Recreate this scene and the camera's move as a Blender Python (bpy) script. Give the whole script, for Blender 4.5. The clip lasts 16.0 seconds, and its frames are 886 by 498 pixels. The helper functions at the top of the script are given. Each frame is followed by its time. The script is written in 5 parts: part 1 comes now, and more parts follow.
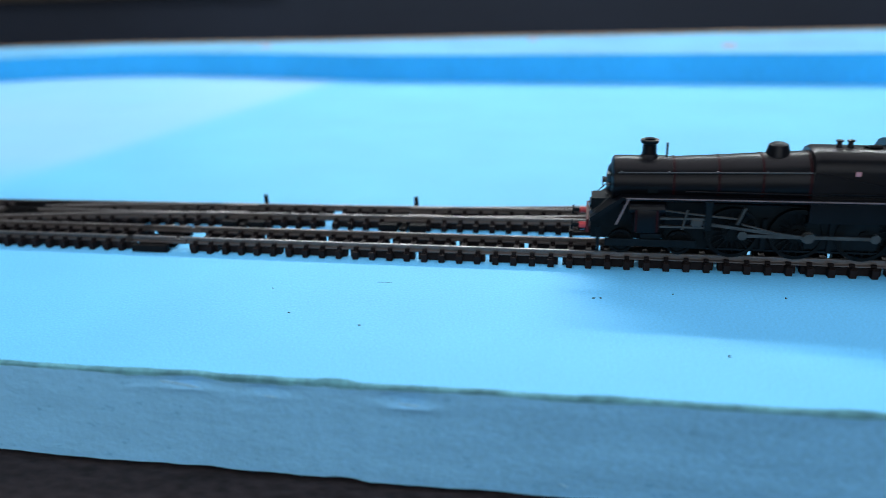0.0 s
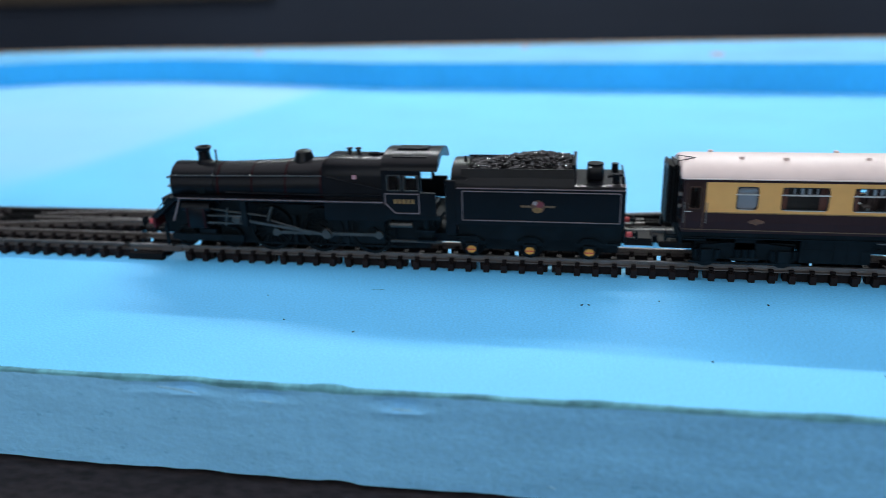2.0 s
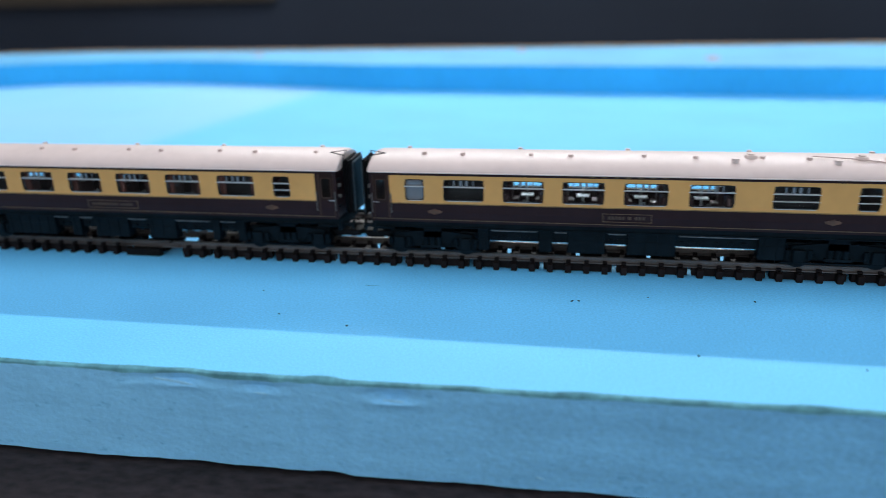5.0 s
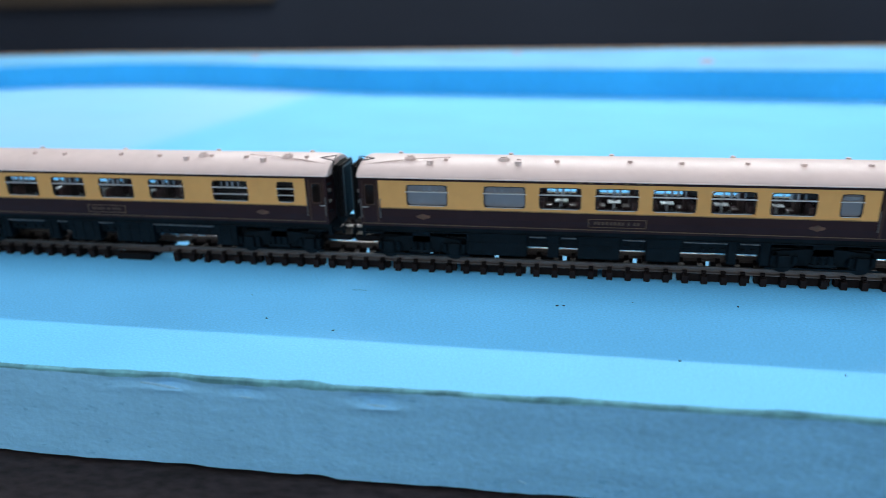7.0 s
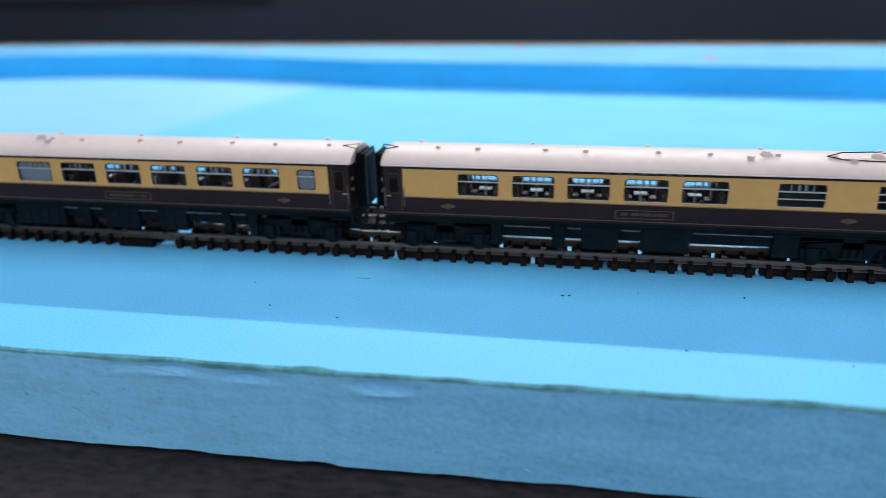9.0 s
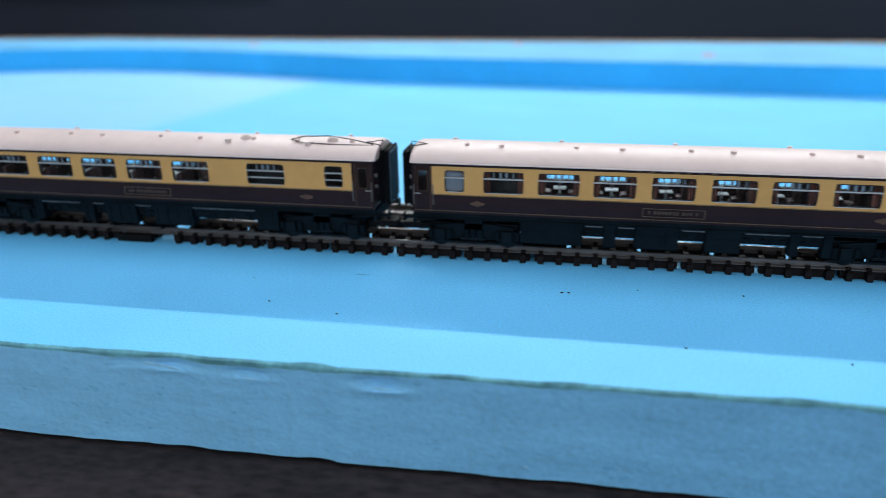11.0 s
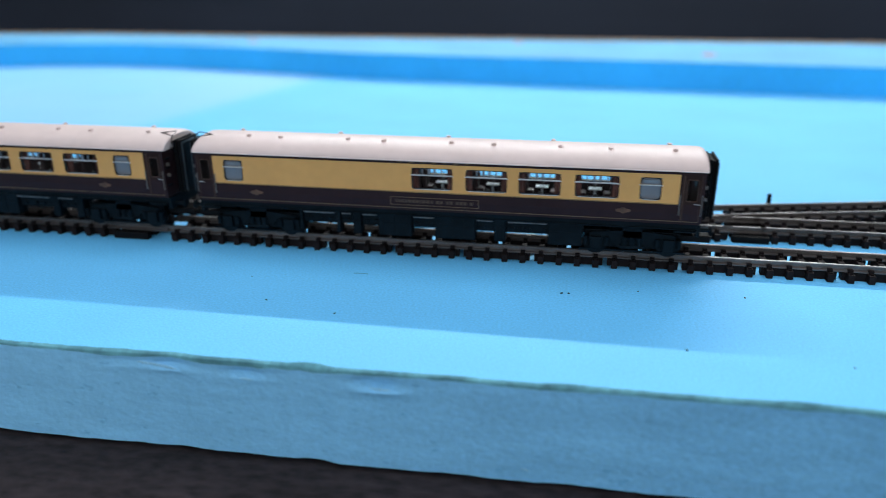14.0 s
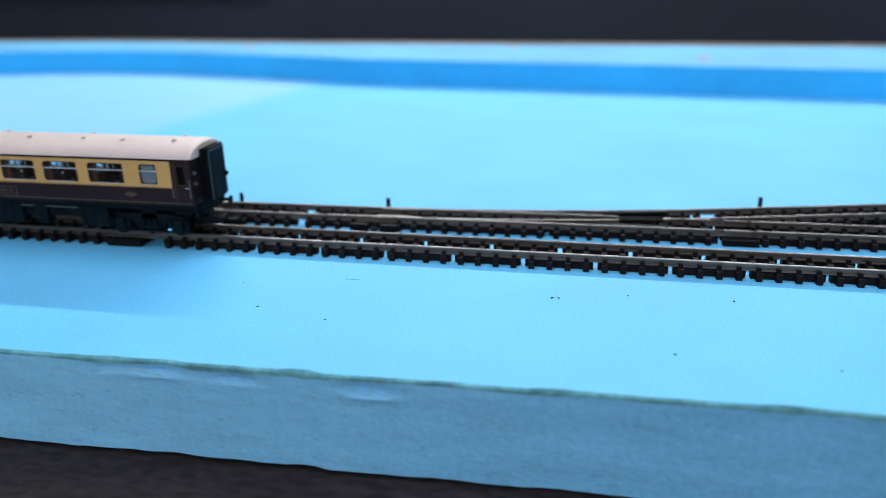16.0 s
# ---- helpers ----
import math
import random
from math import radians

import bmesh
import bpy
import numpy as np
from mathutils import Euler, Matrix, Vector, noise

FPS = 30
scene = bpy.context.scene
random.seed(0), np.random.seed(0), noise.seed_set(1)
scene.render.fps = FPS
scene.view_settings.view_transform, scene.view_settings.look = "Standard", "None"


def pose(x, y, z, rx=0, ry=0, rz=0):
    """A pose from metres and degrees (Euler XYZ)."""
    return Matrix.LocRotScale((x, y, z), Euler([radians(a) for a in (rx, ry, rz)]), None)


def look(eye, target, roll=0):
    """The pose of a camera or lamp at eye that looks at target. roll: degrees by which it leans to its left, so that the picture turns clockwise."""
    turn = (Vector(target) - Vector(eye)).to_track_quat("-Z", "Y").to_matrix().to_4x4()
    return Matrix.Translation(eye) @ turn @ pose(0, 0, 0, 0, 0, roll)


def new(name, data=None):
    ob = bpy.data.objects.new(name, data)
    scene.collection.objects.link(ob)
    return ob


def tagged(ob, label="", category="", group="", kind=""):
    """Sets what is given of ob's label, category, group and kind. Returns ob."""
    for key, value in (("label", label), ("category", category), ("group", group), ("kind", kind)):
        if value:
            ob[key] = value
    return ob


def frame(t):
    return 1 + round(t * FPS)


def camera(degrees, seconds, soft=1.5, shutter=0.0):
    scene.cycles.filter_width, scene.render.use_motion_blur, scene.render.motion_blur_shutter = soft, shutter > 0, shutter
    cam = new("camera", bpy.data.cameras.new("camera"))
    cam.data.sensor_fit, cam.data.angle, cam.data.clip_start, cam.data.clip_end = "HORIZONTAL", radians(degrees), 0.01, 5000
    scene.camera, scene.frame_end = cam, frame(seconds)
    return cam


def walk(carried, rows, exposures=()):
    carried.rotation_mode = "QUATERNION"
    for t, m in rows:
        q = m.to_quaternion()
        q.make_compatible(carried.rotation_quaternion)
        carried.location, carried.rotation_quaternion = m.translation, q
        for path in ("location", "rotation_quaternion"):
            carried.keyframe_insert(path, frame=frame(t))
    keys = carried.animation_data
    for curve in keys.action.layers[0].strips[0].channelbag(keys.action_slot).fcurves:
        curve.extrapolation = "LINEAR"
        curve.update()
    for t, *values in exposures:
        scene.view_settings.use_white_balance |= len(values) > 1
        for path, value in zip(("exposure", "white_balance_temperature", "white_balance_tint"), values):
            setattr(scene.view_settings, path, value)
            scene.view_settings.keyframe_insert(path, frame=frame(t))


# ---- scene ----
cam = camera(62.19, 16.0, soft=0.7, shutter=0.28)
cam.data.dof.use_dof = True
cam.data.dof.focus_distance = 0.177
cam.data.dof.aperture_fstop = 9.0

# seconds, eye x, y, z (m), turn to the left, tilt down, lean (degrees)
PATH = [
    (0.0, 0.08245, -0.18248, 0.07383, 11.887, 21.303, -2.387),
    (0.5, 0.08588, -0.18268, 0.07574, 11.871, 21.143, -2.415),
    (1.0, 0.08459, -0.18422, 0.07593, 11.330, 21.083, -2.134),
    (1.5, 0.08400, -0.18472, 0.07500, 11.384, 20.894, -2.208),
    (2.0, 0.08335, -0.18582, 0.07608, 11.257, 20.971, -2.148),
    (2.5, 0.08387, -0.18702, 0.07600, 11.153, 20.952, -2.041),
    (3.0, 0.08432, -0.18687, 0.07586, 11.066, 20.898, -1.951),
    (3.5, 0.08587, -0.18649, 0.07604, 11.360, 20.758, -2.070),
    (4.0, 0.08605, -0.18671, 0.07624, 11.259, 20.895, -2.011),
    (4.5, 0.08655, -0.18740, 0.07559, 11.417, 20.742, -2.013),
    (5.0, 0.08536, -0.18900, 0.07545, 11.133, 20.680, -1.855),
    (7.5, 0.08931, -0.18967, 0.07708, 11.140, 20.604, -1.758),
    (8.0, 0.08832, -0.19046, 0.07488, 11.127, 20.386, -1.575),
    (8.5, 0.08800, -0.19087, 0.07535, 11.020, 20.729, -1.367),
    (9.0, 0.08703, -0.18954, 0.07441, 10.956, 20.809, -1.175),
    (9.5, 0.08561, -0.18883, 0.07461, 10.774, 20.998, -0.939),
    (10.0, 0.08596, -0.18885, 0.07441, 10.736, 21.170, -0.883),
    (12.5, 0.08646, -0.19054, 0.07474, 10.719, 21.064, -0.599),
    (13.0, 0.08569, -0.18920, 0.07433, 10.790, 21.175, -0.478),
    (13.5, 0.08634, -0.18869, 0.07575, 10.695, 21.205, -0.415),
    (14.0, 0.08580, -0.18797, 0.07429, 10.549, 21.293, -0.405),
    (14.5, 0.08676, -0.18889, 0.07416, 10.560, 21.221, -0.494),
    (15.0, 0.08734, -0.18954, 0.07420, 10.632, 21.105, -0.519),
    (15.5, 0.08711, -0.18846, 0.07543, 10.466, 21.097, -0.580),
    (16.0, 0.08823, -0.18804, 0.07487, 10.559, 20.976, -0.769),
]


def cam_pose(x, y, z, turn, tilt, lean):
    return pose(x, y, z, 90 - tilt, 0, turn) @ pose(0, 0, 0, 0, 0, lean)


walk(cam, [(t, cam_pose(*p)) for t, *p in PATH])
scene.view_settings.exposure = 0.0

# ---- light ----
world = bpy.data.worlds.new("daylight")
scene.world = world
world.use_nodes = True
sky = world.node_tree.nodes.new("ShaderNodeTexSky")
sky.sky_type, sky.sun_disc = "NISHITA", False
sky.sun_elevation, sky.sun_rotation = radians(35), radians(180)
world.node_tree.links.new(sky.outputs[0], world.node_tree.nodes["Background"].inputs[0])
world.node_tree.nodes["Background"].inputs[1].default_value = 0.1

# long strip light over the far side of the table
tube = bpy.data.lights.new("strip_tube", "AREA")
tube.shape, tube.size, tube.size_y = "RECTANGLE", 1.5, 0.02
tube.energy, tube.color = 17.6, (0.92, 0.98, 1.0)
tube_ob = new("strip_tube", tube)
tube_ob.matrix_world = look((0.05, 1.15, 0.855), (0.05, 0, 0))
# fill lamp added behind the camera to brighten the sides that face it
front_fill_lamp = bpy.data.lights.new("front_fill", "AREA")
front_fill_lamp.shape, front_fill_lamp.size, front_fill_lamp.size_y = "RECTANGLE", 2.5, 1.05
front_fill_lamp.energy, front_fill_lamp.color = 9, (0.82, 0.92, 1.0)
front_fill_ob = new("front_fill", front_fill_lamp)
front_fill_ob.matrix_world = look((0, -1.735, 0.675), (0, 0, 0.675))
# fill lamp added overhead to brighten the foam the train shades
top_fill_lamp = bpy.data.lights.new("top_fill", "AREA")
top_fill_lamp.shape, top_fill_lamp.size, top_fill_lamp.size_y = "RECTANGLE", 2.3, 1.5
top_fill_lamp.energy, top_fill_lamp.color = 18.9, (0.97, 0.955, 1.0)
top_fill_ob = new("top_fill", top_fill_lamp)
top_fill_ob.matrix_world = pose(0, 0.15, 1.42)

# ---- materials ----
def mat(name, colour, rough=0.6, metal=0.0, grain=0.0, grain_scale=400.0, mottle=0.0, mottle_scale=40.0, bump=0.0, bump_scale=600.0, spec=0.5, stretch=(1, 1, 1), per_object=0.0, height=0.0004):
    """A surface with grain and mottling at two scales and fine relief."""
    m = bpy.data.materials.new(name)
    m.use_nodes = True
    nt = m.node_tree
    b = nt.nodes["Principled BSDF"]
    b.inputs["Base Color"].default_value = (*colour, 1)
    b.inputs["Roughness"].default_value = rough
    b.inputs["Metallic"].default_value = metal
    b.inputs["Specular IOR Level"].default_value = spec
    co = nt.nodes.new("ShaderNodeTexCoord")
    mp = nt.nodes.new("ShaderNodeMapping")
    mp.inputs["Scale"].default_value = stretch
    nt.links.new(co.outputs["Object"], mp.inputs["Vector"])
    factors = []
    for amount, scale in ((grain, grain_scale), (mottle, mottle_scale)):
        if not amount:
            continue
        n = nt.nodes.new("ShaderNodeTexNoise")
        n.inputs["Scale"].default_value, n.inputs["Detail"].default_value = scale, 4
        nt.links.new(mp.outputs[0], n.inputs["Vector"])
        r = nt.nodes.new("ShaderNodeMapRange")
        r.inputs[1].default_value, r.inputs[2].default_value = 0.3, 0.7
        r.inputs[3].default_value, r.inputs[4].default_value = 1 - amount, 1 + amount
        nt.links.new(n.outputs["Fac"], r.inputs[0])
        factors.append(r.outputs[0])
    if per_object:
        info = nt.nodes.new("ShaderNodeObjectInfo")
        r = nt.nodes.new("ShaderNodeMapRange")
        r.inputs[3].default_value, r.inputs[4].default_value = 1 - per_object, 1 + per_object
        nt.links.new(info.outputs["Random"], r.inputs[0])
        factors.append(r.outputs[0])
    last = None
    for socket in factors:
        mul = nt.nodes.new("ShaderNodeVectorMath")
        mul.operation = "SCALE"
        if last is None:
            mul.inputs[0].default_value = colour
        else:
            nt.links.new(last.outputs[0], mul.inputs[0])
        nt.links.new(socket, mul.inputs["Scale"])
        last = mul
    if last is not None:
        nt.links.new(last.outputs[0], b.inputs["Base Color"])
    if bump:
        n = nt.nodes.new("ShaderNodeTexNoise")
        n.inputs["Scale"].default_value, n.inputs["Detail"].default_value = bump_scale, 5
        nt.links.new(mp.outputs[0], n.inputs["Vector"])
        bp = nt.nodes.new("ShaderNodeBump")
        bp.inputs["Strength"].default_value, bp.inputs["Distance"].default_value = bump, height
        nt.links.new(n.outputs["Fac"], bp.inputs["Height"])
        nt.links.new(bp.outputs[0], b.inputs["Normal"])
    return m


def foam_top():
    """Smooth skin of the blue insulation board, with a paler pool of light painted over one end."""
    m = mat("blue_foam_skin", FOAM_RGB, 0.62, grain=0.11, grain_scale=2100, mottle=0.05, mottle_scale=26, bump=0.22, bump_scale=1900, spec=0.35, stretch=(0.75, 1, 1))
    nt = m.node_tree
    b = nt.nodes["Principled BSDF"]
    source = b.inputs["Base Color"].links[0].from_socket
    co = nt.nodes.new("ShaderNodeTexCoord")
    xyz = nt.nodes.new("ShaderNodeSeparateXYZ")
    nt.links.new(co.outputs["Object"], xyz.inputs[0])
    # slanting edge of the painted pool of light, soft over 3 cm
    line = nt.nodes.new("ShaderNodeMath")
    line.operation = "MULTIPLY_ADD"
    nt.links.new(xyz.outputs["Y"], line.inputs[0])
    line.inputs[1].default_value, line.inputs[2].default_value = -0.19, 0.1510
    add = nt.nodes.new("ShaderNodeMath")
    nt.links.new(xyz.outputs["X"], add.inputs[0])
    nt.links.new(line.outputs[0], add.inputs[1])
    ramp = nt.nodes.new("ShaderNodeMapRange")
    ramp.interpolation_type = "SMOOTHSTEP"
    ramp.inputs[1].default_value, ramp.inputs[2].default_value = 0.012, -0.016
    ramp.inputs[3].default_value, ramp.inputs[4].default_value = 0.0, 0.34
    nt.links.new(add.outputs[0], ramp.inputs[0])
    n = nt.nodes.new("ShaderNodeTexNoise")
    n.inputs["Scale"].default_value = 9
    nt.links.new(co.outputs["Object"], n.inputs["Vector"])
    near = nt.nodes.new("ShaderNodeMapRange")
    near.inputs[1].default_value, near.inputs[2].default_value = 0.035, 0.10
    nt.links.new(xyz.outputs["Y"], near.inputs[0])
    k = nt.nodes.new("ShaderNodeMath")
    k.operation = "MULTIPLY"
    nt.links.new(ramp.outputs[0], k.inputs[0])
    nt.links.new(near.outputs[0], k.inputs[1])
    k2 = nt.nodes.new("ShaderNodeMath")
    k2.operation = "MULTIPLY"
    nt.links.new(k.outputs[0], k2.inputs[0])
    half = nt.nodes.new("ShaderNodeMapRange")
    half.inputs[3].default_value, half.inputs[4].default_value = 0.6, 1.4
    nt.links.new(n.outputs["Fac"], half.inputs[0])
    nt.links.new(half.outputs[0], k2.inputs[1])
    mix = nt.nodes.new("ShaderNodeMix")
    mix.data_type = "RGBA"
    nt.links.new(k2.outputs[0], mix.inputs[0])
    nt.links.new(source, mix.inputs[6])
    # pale blue stands in for the extra light on that end
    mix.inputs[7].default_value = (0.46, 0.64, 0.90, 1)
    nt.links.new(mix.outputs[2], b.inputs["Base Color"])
    return m


def foam_cut():
    """Rough hand-cut face of the board: pale and dark flecks drawn out along the cut, light painted in towards one end.
    """
    m = mat("blue_foam_cut_face", CUT_RGB, 0.9, grain=0.10, grain_scale=900, mottle=0.07, mottle_scale=60, bump=0.8, bump_scale=1000, spec=0.2, stretch=(0.7, 1, 1), height=0.0003)
    nt = m.node_tree
    b = nt.nodes["Principled BSDF"]
    source = b.inputs["Base Color"].links[0].from_socket
    co = nt.nodes.new("ShaderNodeTexCoord")
    mp = nt.nodes.new("ShaderNodeMapping")
    mp.inputs["Scale"].default_value = (28, 60, 150)
    nt.links.new(co.outputs["Object"], mp.inputs["Vector"])
    n = nt.nodes.new("ShaderNodeTexNoise")
    n.inputs["Scale"].default_value, n.inputs["Detail"].default_value = 1.0, 3
    nt.links.new(mp.outputs[0], n.inputs["Vector"])
    ramp = nt.nodes.new("ShaderNodeMapRange")
    ramp.inputs[1].default_value, ramp.inputs[2].default_value = 0.66, 0.80
    ramp.inputs[4].default_value = 0.55
    nt.links.new(n.outputs["Fac"], ramp.inputs[0])
    mix = nt.nodes.new("ShaderNodeMix")
    mix.data_type = "RGBA"
    nt.links.new(ramp.outputs[0], mix.inputs[0])
    # light painted into the colour: palest at one end, thinning unevenly along the cut
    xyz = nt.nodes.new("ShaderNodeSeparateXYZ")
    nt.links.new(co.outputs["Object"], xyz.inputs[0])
    light_noise = nt.nodes.new("ShaderNodeTexNoise")
    light_noise.inputs["Scale"].default_value, light_noise.inputs["Detail"].default_value = 22, 4
    nt.links.new(co.outputs["Object"], light_noise.inputs["Vector"])
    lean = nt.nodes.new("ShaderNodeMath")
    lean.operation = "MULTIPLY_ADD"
    nt.links.new(light_noise.outputs["Fac"], lean.inputs[0])
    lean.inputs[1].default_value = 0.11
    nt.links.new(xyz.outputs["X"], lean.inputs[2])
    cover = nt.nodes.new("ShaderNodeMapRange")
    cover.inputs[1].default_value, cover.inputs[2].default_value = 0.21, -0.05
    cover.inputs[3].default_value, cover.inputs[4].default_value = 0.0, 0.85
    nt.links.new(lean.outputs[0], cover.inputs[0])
    end_light = nt.nodes.new("ShaderNodeMix")
    end_light.data_type = "RGBA"
    nt.links.new(cover.outputs[0], end_light.inputs[0])
    nt.links.new(source, end_light.inputs[6])
    end_light.inputs[7].default_value = (0.285, 0.66, 0.96, 1)
    nt.links.new(end_light.outputs[2], mix.inputs[6])
    mix.inputs[7].default_value = (0.28, 0.58, 0.86, 1)
    # small dark pits where the cutter dragged
    mp2 = nt.nodes.new("ShaderNodeMapping")
    mp2.inputs["Scale"].default_value = (300, 500, 700)
    nt.links.new(co.outputs["Object"], mp2.inputs["Vector"])
    pits = nt.nodes.new("ShaderNodeTexNoise")
    pits.inputs["Scale"].default_value, pits.inputs["Detail"].default_value = 1.0, 2
    nt.links.new(mp2.outputs[0], pits.inputs["Vector"])
    pit_range = nt.nodes.new("ShaderNodeMapRange")
    pit_range.inputs[1].default_value, pit_range.inputs[2].default_value = 0.66, 0.76
    pit_range.inputs[4].default_value = 0.5
    nt.links.new(pits.outputs["Fac"], pit_range.inputs[0])
    dark = nt.nodes.new("ShaderNodeMix")
    dark.data_type = "RGBA"
    nt.links.new(pit_range.outputs[0], dark.inputs[0])
    nt.links.new(mix.outputs[2], dark.inputs[6])
    dark.inputs[7].default_value = (0.09, 0.33, 0.62, 1)
    nt.links.new(dark.outputs[2], b.inputs["Base Color"])
    return m


def glass(name, colour=(1, 1, 1), rough=0.02):
    m = bpy.data.materials.new(name)
    m.use_nodes = True
    b = m.node_tree.nodes["Principled BSDF"]
    b.inputs["Base Color"].default_value = (*colour, 1)
    b.inputs["Transmission Weight"].default_value = 1.0
    b.inputs["Roughness"].default_value = rough
    b.inputs["IOR"].default_value = 1.45
    return m


FOAM_RGB = (0.128, 0.54, 0.92)
CUT_RGB = (0.178, 0.50, 0.82)
FOAM = foam_top()
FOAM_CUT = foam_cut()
FOAM_FLAKE = mat("pale_torn_foam", (0.27, 0.57, 0.80), 0.85, grain=0.1, grain_scale=1200, mottle=0.15, mottle_scale=200)
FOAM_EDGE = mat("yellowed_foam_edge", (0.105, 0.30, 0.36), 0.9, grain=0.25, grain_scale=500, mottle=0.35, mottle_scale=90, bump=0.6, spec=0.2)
FOAM_STRIP = mat("blue_foam_strip", (0.042, 0.47, 0.90), 0.75, grain=0.05, mottle=0.10, mottle_scale=14, bump=0.4, spec=0.25)
FOAM_STRIP_TOP = mat("blue_foam_strip_top", (0.11, 0.43, 0.72), 0.7, grain=0.05, mottle=0.12, mottle_scale=20, bump=0.4)
WORKTOP = mat("dark_brown_worktop", (0.0205, 0.0160, 0.0175), 0.85, grain=0.55, grain_scale=520, mottle=0.3, mottle_scale=90, bump=0.9, bump_scale=520, spec=0.3, stretch=(0.45, 1, 1))
WALL_DARK = mat("charcoal_wall_paint", (0.0160, 0.0240, 0.0415), 0.9, mottle=0.25, mottle_scale=1.6, bump=0.1, bump_scale=80)
WALL_PALE = mat("pale_wall_paint", (0.62, 0.64, 0.66), 0.9, mottle=0.04, mottle_scale=2, bump=0.1, bump_scale=80)
CEIL = mat("white_ceiling_paint", (0.78, 0.78, 0.77), 0.95, mottle=0.03, mottle_scale=2, bump=0.1, bump_scale=80)
CARPET = mat("dark_carpet", (0.05, 0.05, 0.055), 1.0, grain=0.3, grain_scale=300, mottle=0.2, mottle_scale=5)
WOOD = mat("bare_timber", (0.30, 0.19, 0.11), 0.7, grain=0.2, grain_scale=120, mottle=0.15, mottle_scale=12, stretch=(0.1, 1, 1))
BROWN_WOOD = mat("brown_timber", (0.06, 0.045, 0.032), 0.7, grain=0.2, grain_scale=60, stretch=(0.1, 1, 1))
SLEEPER = mat("dark_brown_sleeper_plastic", (0.0095, 0.0068, 0.0070), 0.62, grain=0.25, grain_scale=900, mottle=0.2, mottle_scale=120, spec=0.10, bump=0.4, bump_scale=2500, stretch=(0.3, 1, 1), per_object=0.25, height=0.0002)
RAIL_STEEL = mat("tarnished_nickel_rail", (0.26, 0.25, 0.24), 0.34, metal=0.85, grain=0.15, grain_scale=700, mottle=0.25, mottle_scale=60, bump=0.2, bump_scale=900, stretch=(0.15, 1, 1), height=0.0001)
RAIL_SIDE = mat("brown_tarnished_rail_side", (0.110, 0.096, 0.090), 0.45, metal=0.5, grain=0.2, grain_scale=700, mottle=0.3, mottle_scale=60, stretch=(0.15, 1, 1), spec=0.3)
BLACK_PLASTIC = mat("black_plastic", (0.005, 0.005, 0.0055), 0.55, spec=0.08, grain=0.2, mottle=0.2, mottle_scale=150)
LOCO_BLACK = mat("satin_black_paint", (0.0024, 0.0031, 0.0050), 0.31, grain=0.12, grain_scale=700, mottle=0.25, mottle_scale=90, bump=0.15, bump_scale=1800, spec=0.14, height=0.0001)
FRAME_BLACK = mat("matt_black_underframe", (0.0034, 0.0078, 0.0112), 0.6, grain=0.2, mottle=0.3, mottle_scale=120, bump=0.2, bump_scale=1500, spec=0.08, height=0.0001)
ROD = mat("blackened_steel_rods", (0.055, 0.055, 0.053), 0.42, metal=0.6, mottle=0.3, mottle_scale=200)
WHEEL_MAT = mat("blackened_wheel_metal", (0.0022, 0.0040, 0.0052), 0.5, spec=0.08, mottle=0.3, mottle_scale=200)
TYRE = mat("worn_bright_tyre", (0.25, 0.25, 0.24), 0.35, metal=0.9, mottle=0.2, mottle_scale=300)
BAND_RED = mat("dark_red_lining", (0.017, 0.0026, 0.0042), 0.55, spec=0.08, mottle=0.3, mottle_scale=300)
BEAM_RED = mat("grimy_dark_red_paint", (0.06, 0.006, 0.009), 0.5, spec=0.2, mottle=0.3, mottle_scale=200)
RED = mat("buffer_beam_red", (0.42, 0.02, 0.025), 0.45, mottle=0.2, mottle_scale=200)
LINE_GREY = mat("grey_red_lining", (0.14, 0.105, 0.11), 0.5, mottle=0.25, mottle_scale=300)
GOLD = mat("gold_lettering", (0.24, 0.13, 0.04), 0.45, metal=0.2, mottle=0.35, mottle_scale=400)
FADED_GOLD = mat("faded_gold_lettering", (0.058, 0.030, 0.013), 0.5, mottle=0.3, mottle_scale=400)
DULL_GOLD = mat("dull_gold_lining", (0.10, 0.057, 0.024), 0.5, mottle=0.3, mottle_scale=400)
YELLOW = mat("yellow_axlebox_paint", (0.55, 0.25, 0.03), 0.45, mottle=0.15, mottle_scale=400)
RIM_GREY = mat("dull_grey_blue_rim", (0.020, 0.032, 0.040), 0.45, mottle=0.3, mottle_scale=200)
DULL_STEEL = mat("dull_grey_step_edge", (0.09, 0.105, 0.115), 0.5, mottle=0.5, mottle_scale=500)
WHITE = mat("white_paint", (0.72, 0.72, 0.72), 0.5, mottle=0.08, mottle_scale=300)
CREAM = mat("cream_coach_paint", (0.66, 0.34, 0.105), 0.45, spec=0.3, grain=0.03, mottle=0.05, mottle_scale=60)
UMBER = mat("umber_coach_paint", (0.025, 0.0120, 0.0135), 0.42, spec=0.12, grain=0.06, mottle=0.12, mottle_scale=60)
DOOR_UMBER = mat("umber_door_paint", (0.026, 0.012, 0.010), 0.42, spec=0.12, mottle=0.12, mottle_scale=80)
GRAB = mat("dull_steel_grab_rail", (0.13, 0.115, 0.105), 0.45, metal=0.3, mottle=0.3, mottle_scale=300)
BRONZE = mat("bronze_door_pillar", (0.055, 0.028, 0.019), 0.45, spec=0.2, mottle=0.2, mottle_scale=120)
ROOF = mat("pinkish_white_roof_paint", (0.66, 0.545, 0.51), 0.45, grain=0.03, grain_scale=300, mottle=0.06, mottle_scale=35, bump=0.1, bump_scale=900, height=0.0001)
